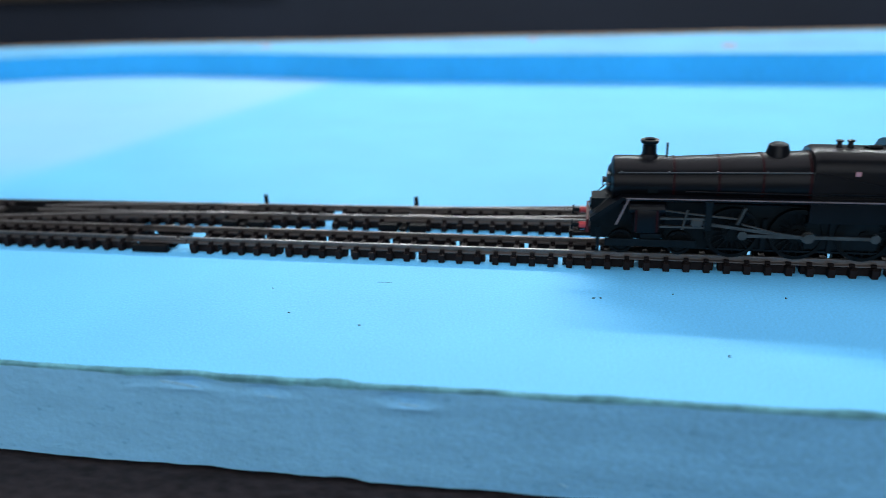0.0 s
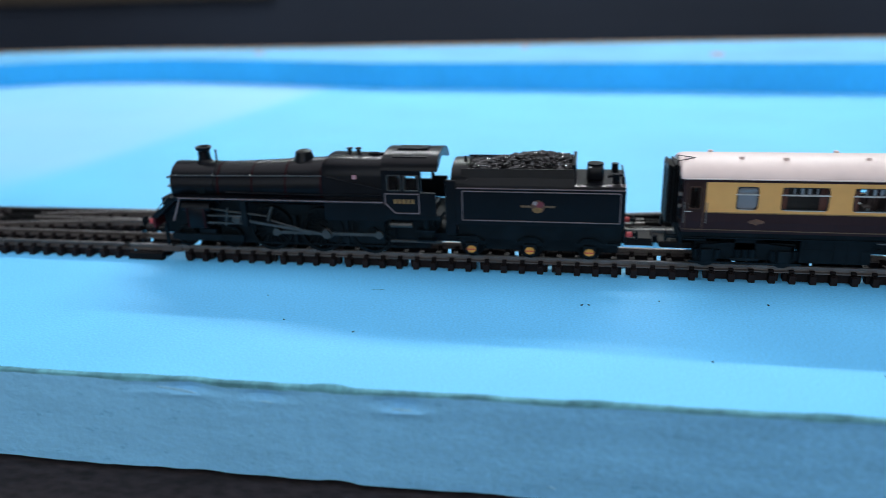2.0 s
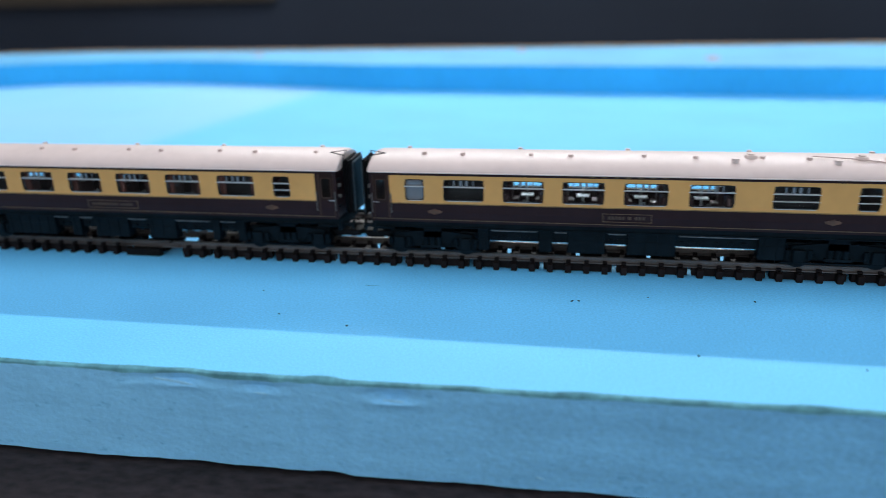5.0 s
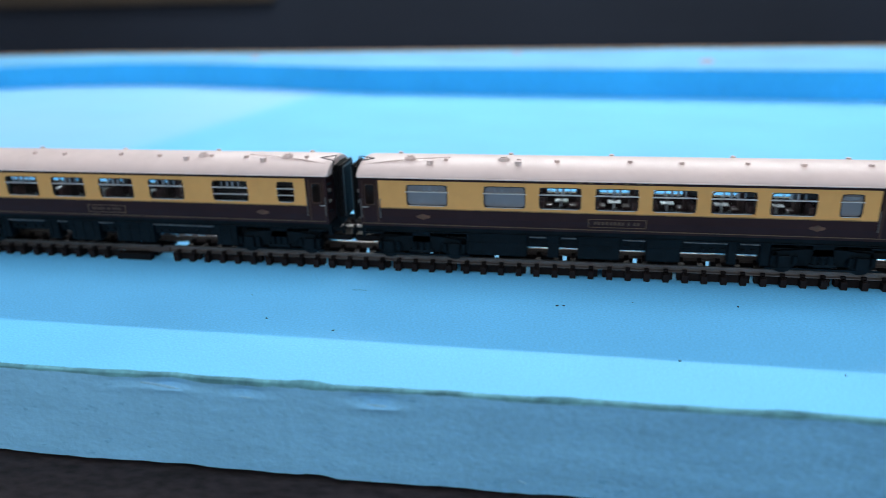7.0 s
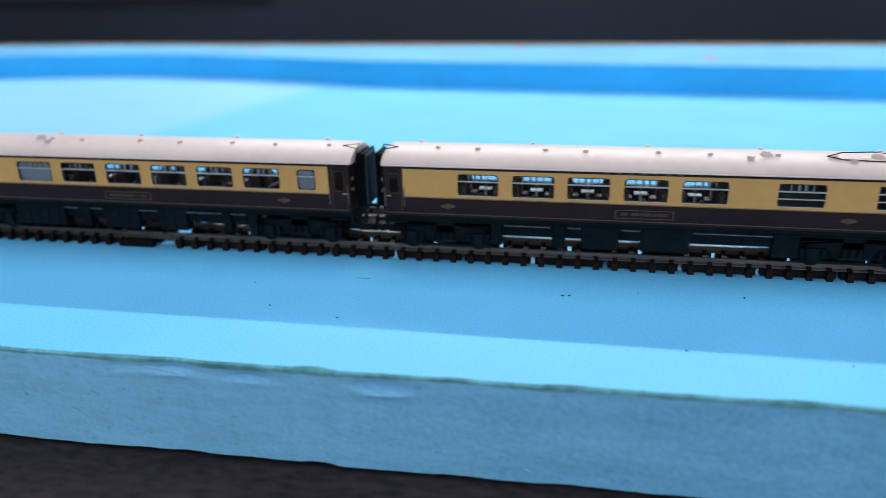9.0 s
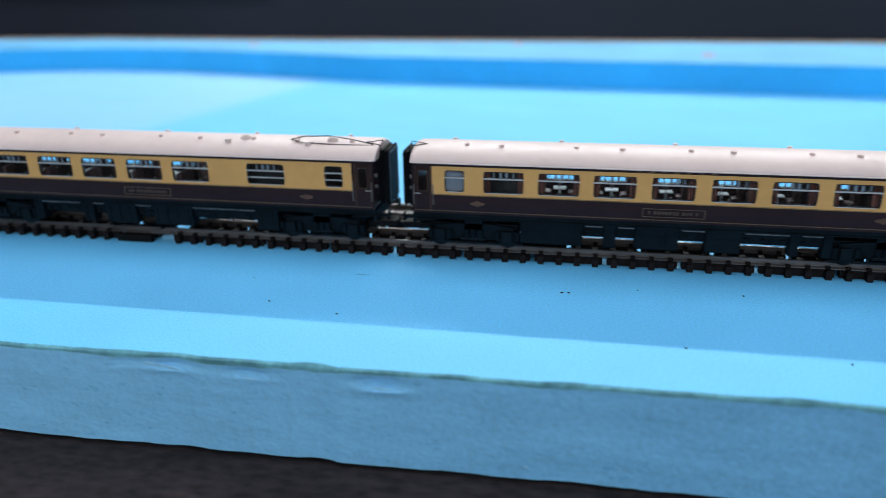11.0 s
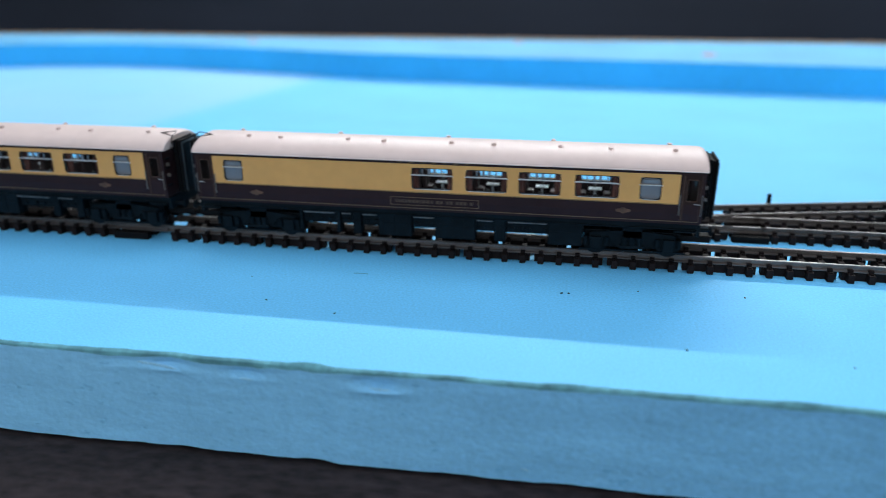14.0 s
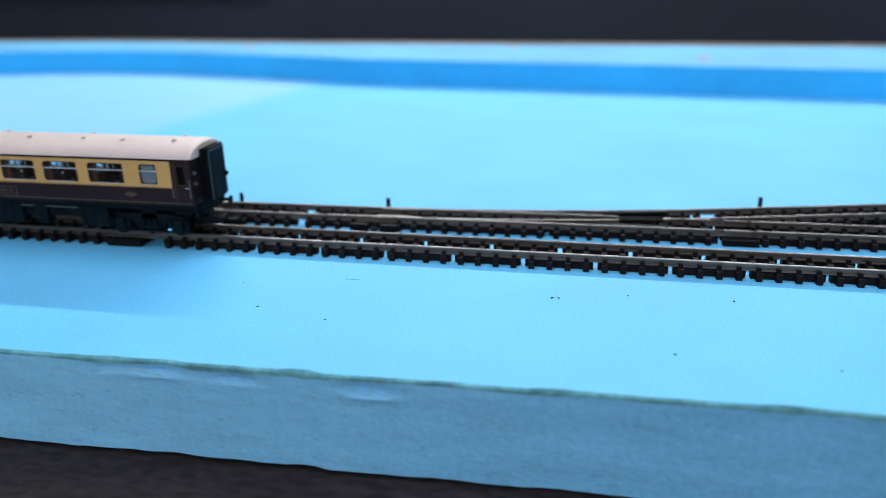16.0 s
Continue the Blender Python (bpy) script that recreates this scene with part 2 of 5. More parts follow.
ROOF_VENT = mat("roof_vent_grey_pink", (0.60, 0.47, 0.44), 0.5, mottle=0.2, mottle_scale=200)
WIN_FRAME = mat("dark_window_rubber", (0.016, 0.017, 0.019), 0.5, spec=0.2, mottle=0.2, mottle_scale=300)
BAR_SILVER = mat("silver_window_bar", (0.50, 0.49, 0.48), 0.4, metal=0.2, mottle=0.1, mottle_scale=300)
LIGHT_GREY = mat("grey_blue_ventilator_strip", (0.17, 0.20, 0.23), 0.45, mottle=0.15, mottle_scale=300)
PANE = glass("clear_window_plastic", (0.86, 0.94, 0.96))
FROST = mat("frosted_window_plastic", (0.17, 0.18, 0.20), 0.35, mottle=0.08, mottle_scale=200)
CURTAIN = mat("red_brown_curtain", (0.125, 0.038, 0.028), 0.8, mottle=0.25, mottle_scale=300)
SEAT = mat("dark_red_seat_plastic", (0.050, 0.019, 0.019), 0.6, mottle=0.2, mottle_scale=200)
LAMP_WHITE = mat("table_lamp_plastic", (0.11, 0.11, 0.11), 0.5, mottle=0.05)
COAL = mat("glossy_black_coal", (0.0065, 0.006, 0.007), 0.24, grain=0.3, grain_scale=1500, mottle=0.3, mottle_scale=300, bump=0.3, bump_scale=2500, spec=0.7, height=0.0001)
CREST_COACH = mat("dull_orange_crest", (0.085, 0.036, 0.016), 0.5, mottle=0.5, mottle_scale=600)
CREST_FIELD = mat("crest_dark_red", (0.16, 0.018, 0.03), 0.5, mottle=0.3, mottle_scale=500)
CREST_PALE = mat("crest_pale_silver", (0.26, 0.22, 0.22), 0.5, mottle=0.3, mottle_scale=500)
PINK = mat("pink_paint_mark", (0.42, 0.20, 0.22), 0.6, mottle=0.2)
LINING = mat("grey_blue_interior_lining", (0.10, 0.13, 0.15), 0.6, mottle=0.1, mottle_scale=100)
CLOTH = mat("white_table_cloth", (0.66, 0.67, 0.70), 0.8, mottle=0.08, mottle_scale=200)

# ---- building helpers: all lengths below are in millimetres ----
MM = 0.001


def part(name, bm, material, parent=None, label="", smooth=False):
    me = bpy.data.meshes.new(name)
    bmesh.ops.recalc_face_normals(bm, faces=bm.faces)
    bm.to_mesh(me)
    bm.free()
    me.materials.append(material)
    if smooth:
        me.shade_smooth()
        me.set_sharp_from_angle(angle=radians(35))
    return again(name, me, parent, label)


def again(name, me, parent=None, label="", at=None):
    ob = new(name, me)
    if parent is not None:
        ob.parent = parent
    if label:
        ob["label"] = label
    if at is not None:
        ob.matrix_basis = at
    return ob


def empty(name, at=None):
    ob = new(name)
    ob.empty_display_size = 0.01
    if at is not None:
        ob.matrix_basis = at
    return ob


def box(bm, x0, x1, y0, y1, z0, z1, bevel=0.0):
    m = Matrix.Translation(((x0 + x1) / 2 * MM, (y0 + y1) / 2 * MM, (z0 + z1) / 2 * MM)) @ Matrix.Diagonal((abs(x1 - x0) * MM, abs(y1 - y0) * MM, abs(z1 - z0) * MM, 1))
    made = bmesh.ops.create_cube(bm, size=1, matrix=m)
    if bevel:
        edges = list({e for v in made["verts"] for e in v.link_edges})
        bmesh.ops.bevel(bm, geom=edges, offset=bevel * MM, segments=2, affect="EDGES", profile=0.5)
    return bm


def boxes(*all_boxes, bevel=0.0):
    bm = bmesh.new()
    for b in all_boxes:
        box(bm, *b, bevel=bevel)
    return bm


AXIS = {"x": Matrix.Rotation(radians(90), 4, "Y"), "y": Matrix.Rotation(radians(90), 4, "X"), "z": Matrix.Identity(4)}


def cyl(bm, x, y, z, r, length, axis="z", seg=16, r2=None):
    """A closed cylinder or cone centred at x, y, z."""
    bmesh.ops.create_cone(bm, cap_ends=True, segments=seg, radius1=r * MM, radius2=(r if r2 is None else r2) * MM, depth=length * MM,
                          matrix=Matrix.Translation((x * MM, y * MM, z * MM)) @ AXIS[axis])
    return bm


def rod(bm, a, b, r, seg=8):
    a, b = Vector(a) * MM, Vector(b) * MM
    d = b - a
    m = Matrix.Translation((a + b) / 2) @ d.to_track_quat("Z", "Y").to_matrix().to_4x4()
    bmesh.ops.create_cone(bm, cap_ends=True, segments=seg, radius1=r * MM, radius2=r * MM, depth=d.length, matrix=m)
    return bm


def prism(bm, outline, y0, y1):
    """An outline in x, z drawn out from y0 to y1."""
    rings = [[bm.verts.new((x * MM, y * MM, z * MM)) for x, z in outline] for y in (y0, y1)]
    n = len(outline)
    for i in range(n):
        bm.faces.new((rings[0][i], rings[0][(i + 1) % n], rings[1][(i + 1) % n], rings[1][i]))
    bm.faces.new(rings[0])
    bm.faces.new(rings[1][::-1])
    return bm


def loft(bm, sections, closed=True, caps=True):
    """Skins rings of equal length, each a list of x, y, z."""
    rings = [[bm.verts.new((x * MM, y * MM, z * MM)) for x, y, z in s] for s in sections]
    n = len(rings[0])
    for a, b in zip(rings, rings[1:]):
        for i in range(n if closed else n - 1):
            bm.faces.new((a[i], a[(i + 1) % n], b[(i + 1) % n], b[i]))
    if caps:
        bm.faces.new(rings[0])
        bm.faces.new(rings[-1][::-1])
    return bm


def lathe(bm, cx, cy, cz, profile, axis="z", seg=24):
    """Turns (along, radius) pairs about an axis through cx, cy, cz."""
    sections = []
    for along, r in profile:
        ring = []
        for i in range(seg):
            a = 2 * math.pi * i / seg
            u, v = r * math.cos(a), r * math.sin(a)
            ring.append({"z": (cx + u, cy + v, cz + along), "x": (cx + along, cy + u, cz + v), "y": (cx + u, cy + along, cz + v)}[axis])
        sections.append(ring)
    return loft(bm, sections)


def ring_frame(bm, x0, x1, z0, z1, y0, y1, wide, radius):
    """A flat frame with rounded corners in the x-z plane."""
    def outline(grow, r):
        pts = []
        for cx, cz, a0 in ((x1 + grow - r, z1 + grow - r, 0), (x0 - grow + r, z1 + grow - r, 90), (x0 - grow + r, z0 - grow + r, 180), (x1 + grow - r, z0 - grow + r, 270)):
            for k in range(4):
                a = radians(a0 + 30 * k)
                pts.append((cx + r * math.cos(a), cz + r * math.sin(a)))
        return pts
    outer, inner = outline(wide, radius + wide), outline(-0.12, radius)
    rows = [[bm.verts.new((x * MM, y * MM, z * MM)) for x, z in line] for line, y in ((outer, y1), (outer, y0), (inner, y0), (inner, y1))]
    n = len(outer)
    for a, b in zip(rows, rows[1:] + rows[:1]):
        for i in range(n):
            bm.faces.new((a[i], a[(i + 1) % n], b[(i + 1) % n], b[i]))
    return bm


# ---- the room ----
def room():
    tagged(part("floor", boxes((-2300, 2300, -1700, 1620, -950, -930)), CARPET), kind="structure")
    tagged(part("wall_north", boxes((-2300, 2300, 1500, 1620, -930, 1400)), WALL_DARK), "charcoal painted wall behind the layout table", kind="structure")
    tagged(part("wall_west", boxes((-2420, -2300, -1700, 1620, -950, 1400)), WALL_PALE), kind="structure")
    tagged(part("wall_east", boxes((2300, 2420, -1700, 1620, -950, 1400)), WALL_PALE), kind="structure")
    # the south wall: four pieces round the opening added for the fill lamp
    tagged(part("wall_south", boxes((-2300, 2300, -1820, -1700, -950, 100), (-2300, 2300, -1820, -1700, 1250, 1400),
                                    (-2300, -1300, -1820, -1700, 100, 1250), (1300, 2300, -1820, -1700, 100, 1250)), WALL_PALE), kind="structure")
    tagged(part("ceiling", boxes((-2420, 2420, -1820, -630, 1400, 1450), (-2420, 2420, 930, 1620, 1400, 1450), (-2420, -1180, -630, 930, 1400, 1450), (1180, 2420, -630, 930, 1400, 1450)), CEIL), kind="structure")
    # unseen ceiling opening, added to hold the overhead fill lamp
    top_opening = tagged(empty("added_roof_window"), "unseen white-framed opening added above the table for fill light", kind="structure")
    part("window_frame", boxes((-1180, 1180, -630, -600, 1404, 1440), (-1180, 1180, 900, 930, 1404, 1440), (-1180, -1150, -600, 900, 1404, 1440), (1150, 1180, -600, 900, 1404, 1440)), WHITE, top_opening)
    # brown timber rail along the dark wall
    tagged(part("trim", boxes((-2200, -620, 1484, 1500, 26, 90), bevel=2), BROWN_WOOD), "brown timber rail on the charcoal wall", kind="structure")
    # unseen opening added behind the camera, framing the front fill lamp
    win = tagged(empty("added_window_1"), "unseen white-framed opening added behind the camera for fill light", kind="structure")
    part("window_frame", boxes((-1300, 1300, -1790, -1740, 100, 150), (-1300, 1300, -1790, -1740, 1200, 1250), (-1300, -1250, -1790, -1740, 150, 1200),
                               (1250, 1300, -1790, -1740, 150, 1200), (-25, 25, -1790, -1740, 150, 1200)), WHITE, win)
    part("window_sill", boxes((-1320, 1320, -1740, -1640, 80, 99), bevel=4), WHITE, win)
    # strip light hung over the far side of the table
    lamp = tagged(empty("strip_light", pose(0.05, 1.156, 0.865)), "long white ceiling-hung strip light", "strip light")
    part("housing", boxes((-760, 760, -30, 30, 14, 60), bevel=4), WHITE, lamp)
    for x in (-600, 600):
        part("hanger", boxes((x - 2, x + 2, -2, 2, 60, 555)), BLACK_PLASTIC, lamp)


def table():
    t = tagged(empty("work_table"), "dark brown rough-topped table under the foam boards", "table")
    part("tabletop", boxes((-1420, 1420, -560, 700, -52, -23.4), bevel=1.5), WORKTOP, t)
    me = None
    for x in (-1350, 1350):
        for y in (-500, 640):
            if me is None:
                leg = part("leg", boxes((-30, 30, -30, 30, -930, -52.5), bevel=3), WORKTOP, t)
                me = leg.data
            else:
                leg = again("leg", me, t)
            leg.matrix_basis = pose(x * MM, y * MM, 0)


def front_line(x):
    """The hand-cut front edge of the board: y and z of its lip."""
    wob = 0.55 * noise.noise((x * 0.035, 3.1, 0)) + 0.28 * noise.noise((x * 0.13, 7.7, 0))
    chip = 1.5 * math.exp(-((x - 36.5) / 3.2) ** 2) + 0.9 * math.exp(-((x - 128) / 4) ** 2) + 0.6 * math.exp(-((x + 6) / 9) ** 2) + 0.7 * math.exp(-((x - 86) / 4) ** 2)
    wob += 0.18 * noise.noise((x * 0.4, 2.2, 1)) + 0.5 * math.exp(-((x - 6) / 4) ** 2)
    return -69.25 + 0.0185 * (x + 36) + wob + 0.5 * chip, -0.25 - 0.45 * chip + 0.2 * noise.noise((x * 0.09, 1.3, 5))


def edge_depth(x):
    """How far the torn, yellowed skin hangs down the cut."""
    return 0.55 + 0.45 * noise.noise((x * 0.08, 9, 2)) + 0.2 * noise.noise((x * 0.33, 5, 2)) + 0.5 * math.exp(-((x - 20) / 11) ** 2)


def foam_board():
    t = tagged(empty("foam_board"), "thick sky-blue insulation foam board with a rough hand-cut front edge", "foam board")
    xs = [-1212 + 44 * i for i in range(25)] + [-112 + 1.6 * i for i in range(206)] + [220 + 40 * i for i in range(26)]
    # top skin with a lip that follows the cut
    bm = bmesh.new()
    rows = []
    for x in xs:
        y, z = front_line(x)
        far = 420
        rows.append([(x, y + 0.8, 0.0), (x, y + 4, 0.0), (x, 0, 0.0), (x, 120, 0.0), (x, far, 0.0)])
    loft(bm, rows, closed=False, caps=False)
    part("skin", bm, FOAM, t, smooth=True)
    bm = bmesh.new()
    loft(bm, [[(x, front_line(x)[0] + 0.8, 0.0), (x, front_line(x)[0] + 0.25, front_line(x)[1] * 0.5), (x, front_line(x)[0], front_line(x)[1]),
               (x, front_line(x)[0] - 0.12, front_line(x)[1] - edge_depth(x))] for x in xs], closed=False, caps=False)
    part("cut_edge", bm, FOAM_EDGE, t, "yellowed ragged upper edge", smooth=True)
    bm = bmesh.new()
    rows = []
    for x in xs:
        y, z = front_line(x)
        top = z - edge_depth(x)
        ring = [(x, y - 0.12, top)]
        for i in range(1, 31):
            zz = top + (-22.4 - top) * i / 30
            dy = 0.28 * noise.noise((x * 0.05, zz * 0.16, 4.2)) + 0.14 * noise.noise((x * 0.22, zz * 0.5, 8.8)) + 0.06 * noise.noise((x * 0.6, zz * 1.2, 2.8))
            # scooped dents, each with a lip below that catches the light
            for cx, cz, wx, deep in ((50, -2.5, 5.0, 1.3), (22, -2.4, 4.5, 0.8), (5, -1.6, 6.5, 0.9), (-6, -1.9, 3.5, 0.6)):
                dy += deep * math.exp(-((x - cx) / wx) ** 2 - ((zz - cz) / 1.0) ** 2) - 0.55 * deep * math.exp(-((x - cx - 1) / wx) ** 2 - ((zz - cz + 1.9) / 0.7) ** 2)
            dy -= 0.5 * math.exp(-((x - 78 - (zz + 18.6) * 1.9) / 1.6) ** 2 - ((zz + 18.6) / 0.8) ** 2)
            ring.append((x, y - 0.12 + dy * min(1, i / 2), zz))
        rows.append(ring + [(x, y + 2.2, -22.5), (x, y + 2.4, -23.35), (x, 420, -23.35), (x, 420, -0.05)])
    loft(bm, rows, closed=False, caps=False)
    part("cut_face", bm, FOAM_CUT, t, "grey-blue cut face, light painted in towards one end", smooth=True)
    rng = random.Random(11)
    for x, z, rx, rz, turn in ((51.0, -4.0, 3.6, 0.42, 2), (3.5, -2.9, 5.2, 0.5, 6), (23.0, -4.1, 2.6, 0.22, 2), (78.2, -18.7, 2.6, 0.22, 26)):
        bm = bmesh.new()
        bmesh.ops.create_uvsphere(bm, u_segments=16, v_segments=8, radius=1.0)
        for v in bm.verts:
            k = 1 + 0.25 * noise.noise(v.co * 2.3 + Vector((x, z, 0)))
            v.co = Vector((v.co.x * rx * k, v.co.y * 0.26, v.co.z * rz * k)) * MM
        f = part("torn_flake", bm, FOAM_FLAKE, t, "pale torn flake of foam", smooth=True)
        f.matrix_basis = pose(x * MM, (front_line(x)[0] - 0.05) * MM, z * MM, 9, turn, 0)


def foam_upstand():
    """Raised foam edging along the back, turning forward at its far end."""
    line = [(-620, 205), (-470, 285), (-385, 322), (-330, 341), (-275, 349), (-225, 346), (-150, 332), (-60, 309), (80, 294), (260, 276), (420, 262), (800, 240), (1220, 225)]
    back = [(-700, 310), (-520, 380), (-430, 408), (-350, 416), (-280, 415), (-215, 410), (-140, 408), (-50, 408), (85, 407), (280, 404), (440, 396), (820, 384), (1220, 376)]
    t = tagged(empty("foam_edging"), "raised bright blue foam edging along the back of the board", "foam edging")
    bm_face, bm_top = bmesh.new(), bmesh.new()
    loft(bm_face, [[(x, y, 0.0), (x, y + 0.1, 8.5), (x, y + 0.4, 16.6)] for x, y in line], closed=False, caps=False)
    loft(bm_top, [[(x, y + 0.4, 16.6), (x, y + 1.4, 17.5), (xb, yb, 17.5), (xb, yb + 0.5, 0.0)] for (x, y), (xb, yb) in zip(line, back)], closed=False, caps=False)
    part("face", bm_face, FOAM_STRIP, t)
    part("top", bm_top, FOAM_STRIP_TOP, t, "paler top")
    w = tagged(empty("timber_batten"), "thin bare timber batten behind the blue foam edging", "batten")
    bm = bmesh.new()
    loft(bm, [[(x + 2, y + 1.5, -23.35), (x + 2, y + 1.5, 18.6), (x + 2, y + 8, 18.6), (x + 2, y + 8, -23.35)] for x, y in back], caps=True)
    part("batten", bm, WOOD, w)
    for x, y, l in ((166.5, 323, 10), (-169.7, 374, 8), (38, 386, 7), (300, 330, 9)):
        bm = bmesh.new()
        cyl(bm, 0, 0, 0, l * 0.5, 1.0, "z", 12, l * 0.35)
        p = tagged(part("push_pin", bm, PINK), "faded pink push pin in the blue foam edging", "push pin", "pins in the foam edging")
        p.matrix_basis = pose(x * MM, y * MM, 18.0 * MM)


def specks():
    rng = random.Random(4)
    for x, y, r in ((33.8, -44.4, 0.27), (84.4, -24.8, 0.28), (86.0, -24.6, 0.25), (127.0, -20.2, 0.3), (110.5, -48.7, 0.28), (15.6, -40.2, 0.24), (102.5, -20.7, 0.2),
                    (141.8, -50.4, 0.25), (6.2, -27.5, 0.2)):
        bm = bmesh.new()
        bmesh.ops.create_icosphere(bm, subdivisions=1, radius=r * MM)
        for v in bm.verts:
            v.co *= rng.uniform(0.7, 1.3)
            v.co.x *= 1.5
            v.co.z = max(v.co.z * 0.8, -0.1 * r * MM)
        p = tagged(part("dirt_speck", bm, BLACK_PLASTIC), "tiny dark speck of dirt on the blue foam", "speck", "specks on the foam")
        p.matrix_basis = pose(x * MM, y * MM, 0.06 * r * MM, 0, 0, rng.uniform(0, 180))
    bm = bmesh.new()
    for i in range(4):
        rod(bm, (i * 0.9, 0.1 * i * (1.5 - 0.3 * i), 0.04), (i * 0.9 + 0.95, 0.1 * (i + 1) * (1.2 - 0.3 * i), 0.04), 0.035, 5)
    p = tagged(part("hair", bm, BLACK_PLASTIC), "short dark hair lying on the blue foam", "hair")
    p.matrix_basis = pose(31.5 * MM, -21.3 * MM, 0)


# ---- track ----
RAIL_TOP = 3.9


def rail(name, points, parent):
    """A rail with a bright head and tarnished sides and foot."""
    ob = part(name, rail_mesh(points), RAIL_STEEL, parent)
    ob.data.materials.append(RAIL_SIDE)
    for p in ob.data.polygons:
        p.material_index = 0 if p.center.z > 3.7 * MM else 1
    return ob


def rail_mesh(points):
    """A flat-bottomed rail swept along x, y points."""
    prof = [(-1.0, 2.2), (1.0, 2.2), (1.0, 2.48), (0.2, 2.61), (0.2, 3.3), (0.42, 3.42), (0.42, 3.8), (0.32, RAIL_TOP), (-0.32, RAIL_TOP), (-0.42, 3.8), (-0.42, 3.42), (-0.2, 3.3), (-0.2, 2.61), (-1.0, 2.48)]
    bm = bmesh.new()
    secs = []
    for i, (x, y) in enumerate(points):
        xa, ya = points[max(i - 1, 0)]
        xb, yb = points[min(i + 1, len(points) - 1)]
        d = Vector((xb - xa, yb - ya)).normalized()
        secs.append([(x - d.y * o, y + d.x * o, z) for o, z in prof])
    return loft(bm, secs)


def sleeper_mesh(half, wide=1.6, chairs=(-4.5, 4.5), pinned=False):
    bm = bmesh.new()
    box(bm, -wide / 2, wide / 2, -half, half, 0, 2.2, bevel=0.18)
    for y in chairs:
        for side in (-1, 1):
            box(bm, -0.58, 0.58, y + side * 1.0 - 0.45, y + side * 1.0 + 0.45, 2.1, 3.0)
            box(bm, -0.34, 0.34, y + side * 1.75 - 0.4, y + side * 1.75 + 0.4, 2.15, 2.5)
    if pinned:
        for y in (-half + 0.85, half - 0.85):
            lathe(bm, 0, y, 0, [(2.1, 0.55), (2.5, 0.55), (2.5, 0.28), (2.1, 0.28)], "z", 10)
    me = bpy.data.meshes.new("sleeper")
    bmesh.ops.recalc_face_normals(bm, faces=bm.faces)
    bm.to_mesh(me)
    bm.free()
    me.materials.append(SLEEPER)
    return me


PLAIN = PINNED = WEB = None


def along(path, x):
    """Centre of the path at x, and its heading in degrees."""
    y = path(x)
    return y, math.degrees(math.atan2(path(x + 0.5) - path(x - 0.5), 1.0))


def joiner(x, y, heading, parent):
    bm = boxes((-3.2, 3.2, -1.15, 1.15, 2.1, 2.7), (-3.2, 3.2, -0.6, 0.6, 2.65, 3.3), bevel=0.12)
    part("rail_joiner", bm, RAIL_SIDE, parent, "grey metal fishplate joiner").matrix_basis = pose(x * MM, y * MM, 0, 0, 0, heading)


def plain_track(label, path, x0, x1, pitch=4.75, phase=0.0, webs=True, start_block=0):
    """A length of flexible track between x0 and x1: sleepers in fours, webs under each rail broken in turn."""
    t = tagged(empty("track"), label, "model track", "lengths of track")
    x = x0 + phase
    rng = random.Random(int(x0 * 7))
    rest = bmesh.new()
    count = 0
    while x < x1 - 0.8:
        y, h = along(path, x)
        if -175 < x < 290:
            count += 1
            again("sleeper", PINNED if count % 4 == 2 else PLAIN, t, at=pose(x * MM, y * MM, 0, 0, 0, h + rng.uniform(-0.4, 0.4)))
        else:
            box(rest, x - 0.87, x + 0.87, y - 7.4, y + 7.4, 0, 2.2)
        x += pitch
    if len(rest.verts):
        tagged(part("far_sleepers", rest, SLEEPER, t), kind="stuff")
    else:
        rest.free()
    for name, side in (("near", -4.5), ("far", 4.5)):
        pts = [(x0 - 3 + (x1 - x0 + 3) * i / 24, path(x0 - 3 + (x1 - x0 + 3) * i / 24) + side) for i in range(25)]
        rail("rail", pts, t)
    if webs:
        for side, off in ((-4.5, -0.15), (4.5, 9.35)):
            k = math.floor((max(x0, -175) - 40) / 19) * 19 + off
            while k < min(x1, 290):
                a, b = max(k + 0.6, x0), min(k + 18.4, x1)
                if b - a > 1:
                    y, h = along(path, (a + b) / 2)
                    if b - a > 17.7:
                        again("web", WEB, t, at=pose((a + b) / 2 * MM, (y + side) * MM, 0, 0, 0, h))
                    else:
                        part("web", boxes((a, b, y + side - 0.95, y + side + 0.95, 0.05, 2.0)), SLEEPER, t)
                k += 19
    return t


def main_a(x):
    return 0.0


def main_b(x):
    return 22.9 + 0.018 * x


def branch(x):
    """Road of the right-hand turnout, leaving to the back."""
    d = max(0.0, x - 25)
    return main_b(x) + (d * d / 1014 if d < 108 else 11.5 + 0.213 * (d - 108))


def crossover(x):
    """Road of the other turnout, leaving towards the front line."""
    d = max(0.0, -18 - x)
    return main_b(x) - (d * d / 1014 if d < 108 else 11.5 + 0.213 * (d - 108))


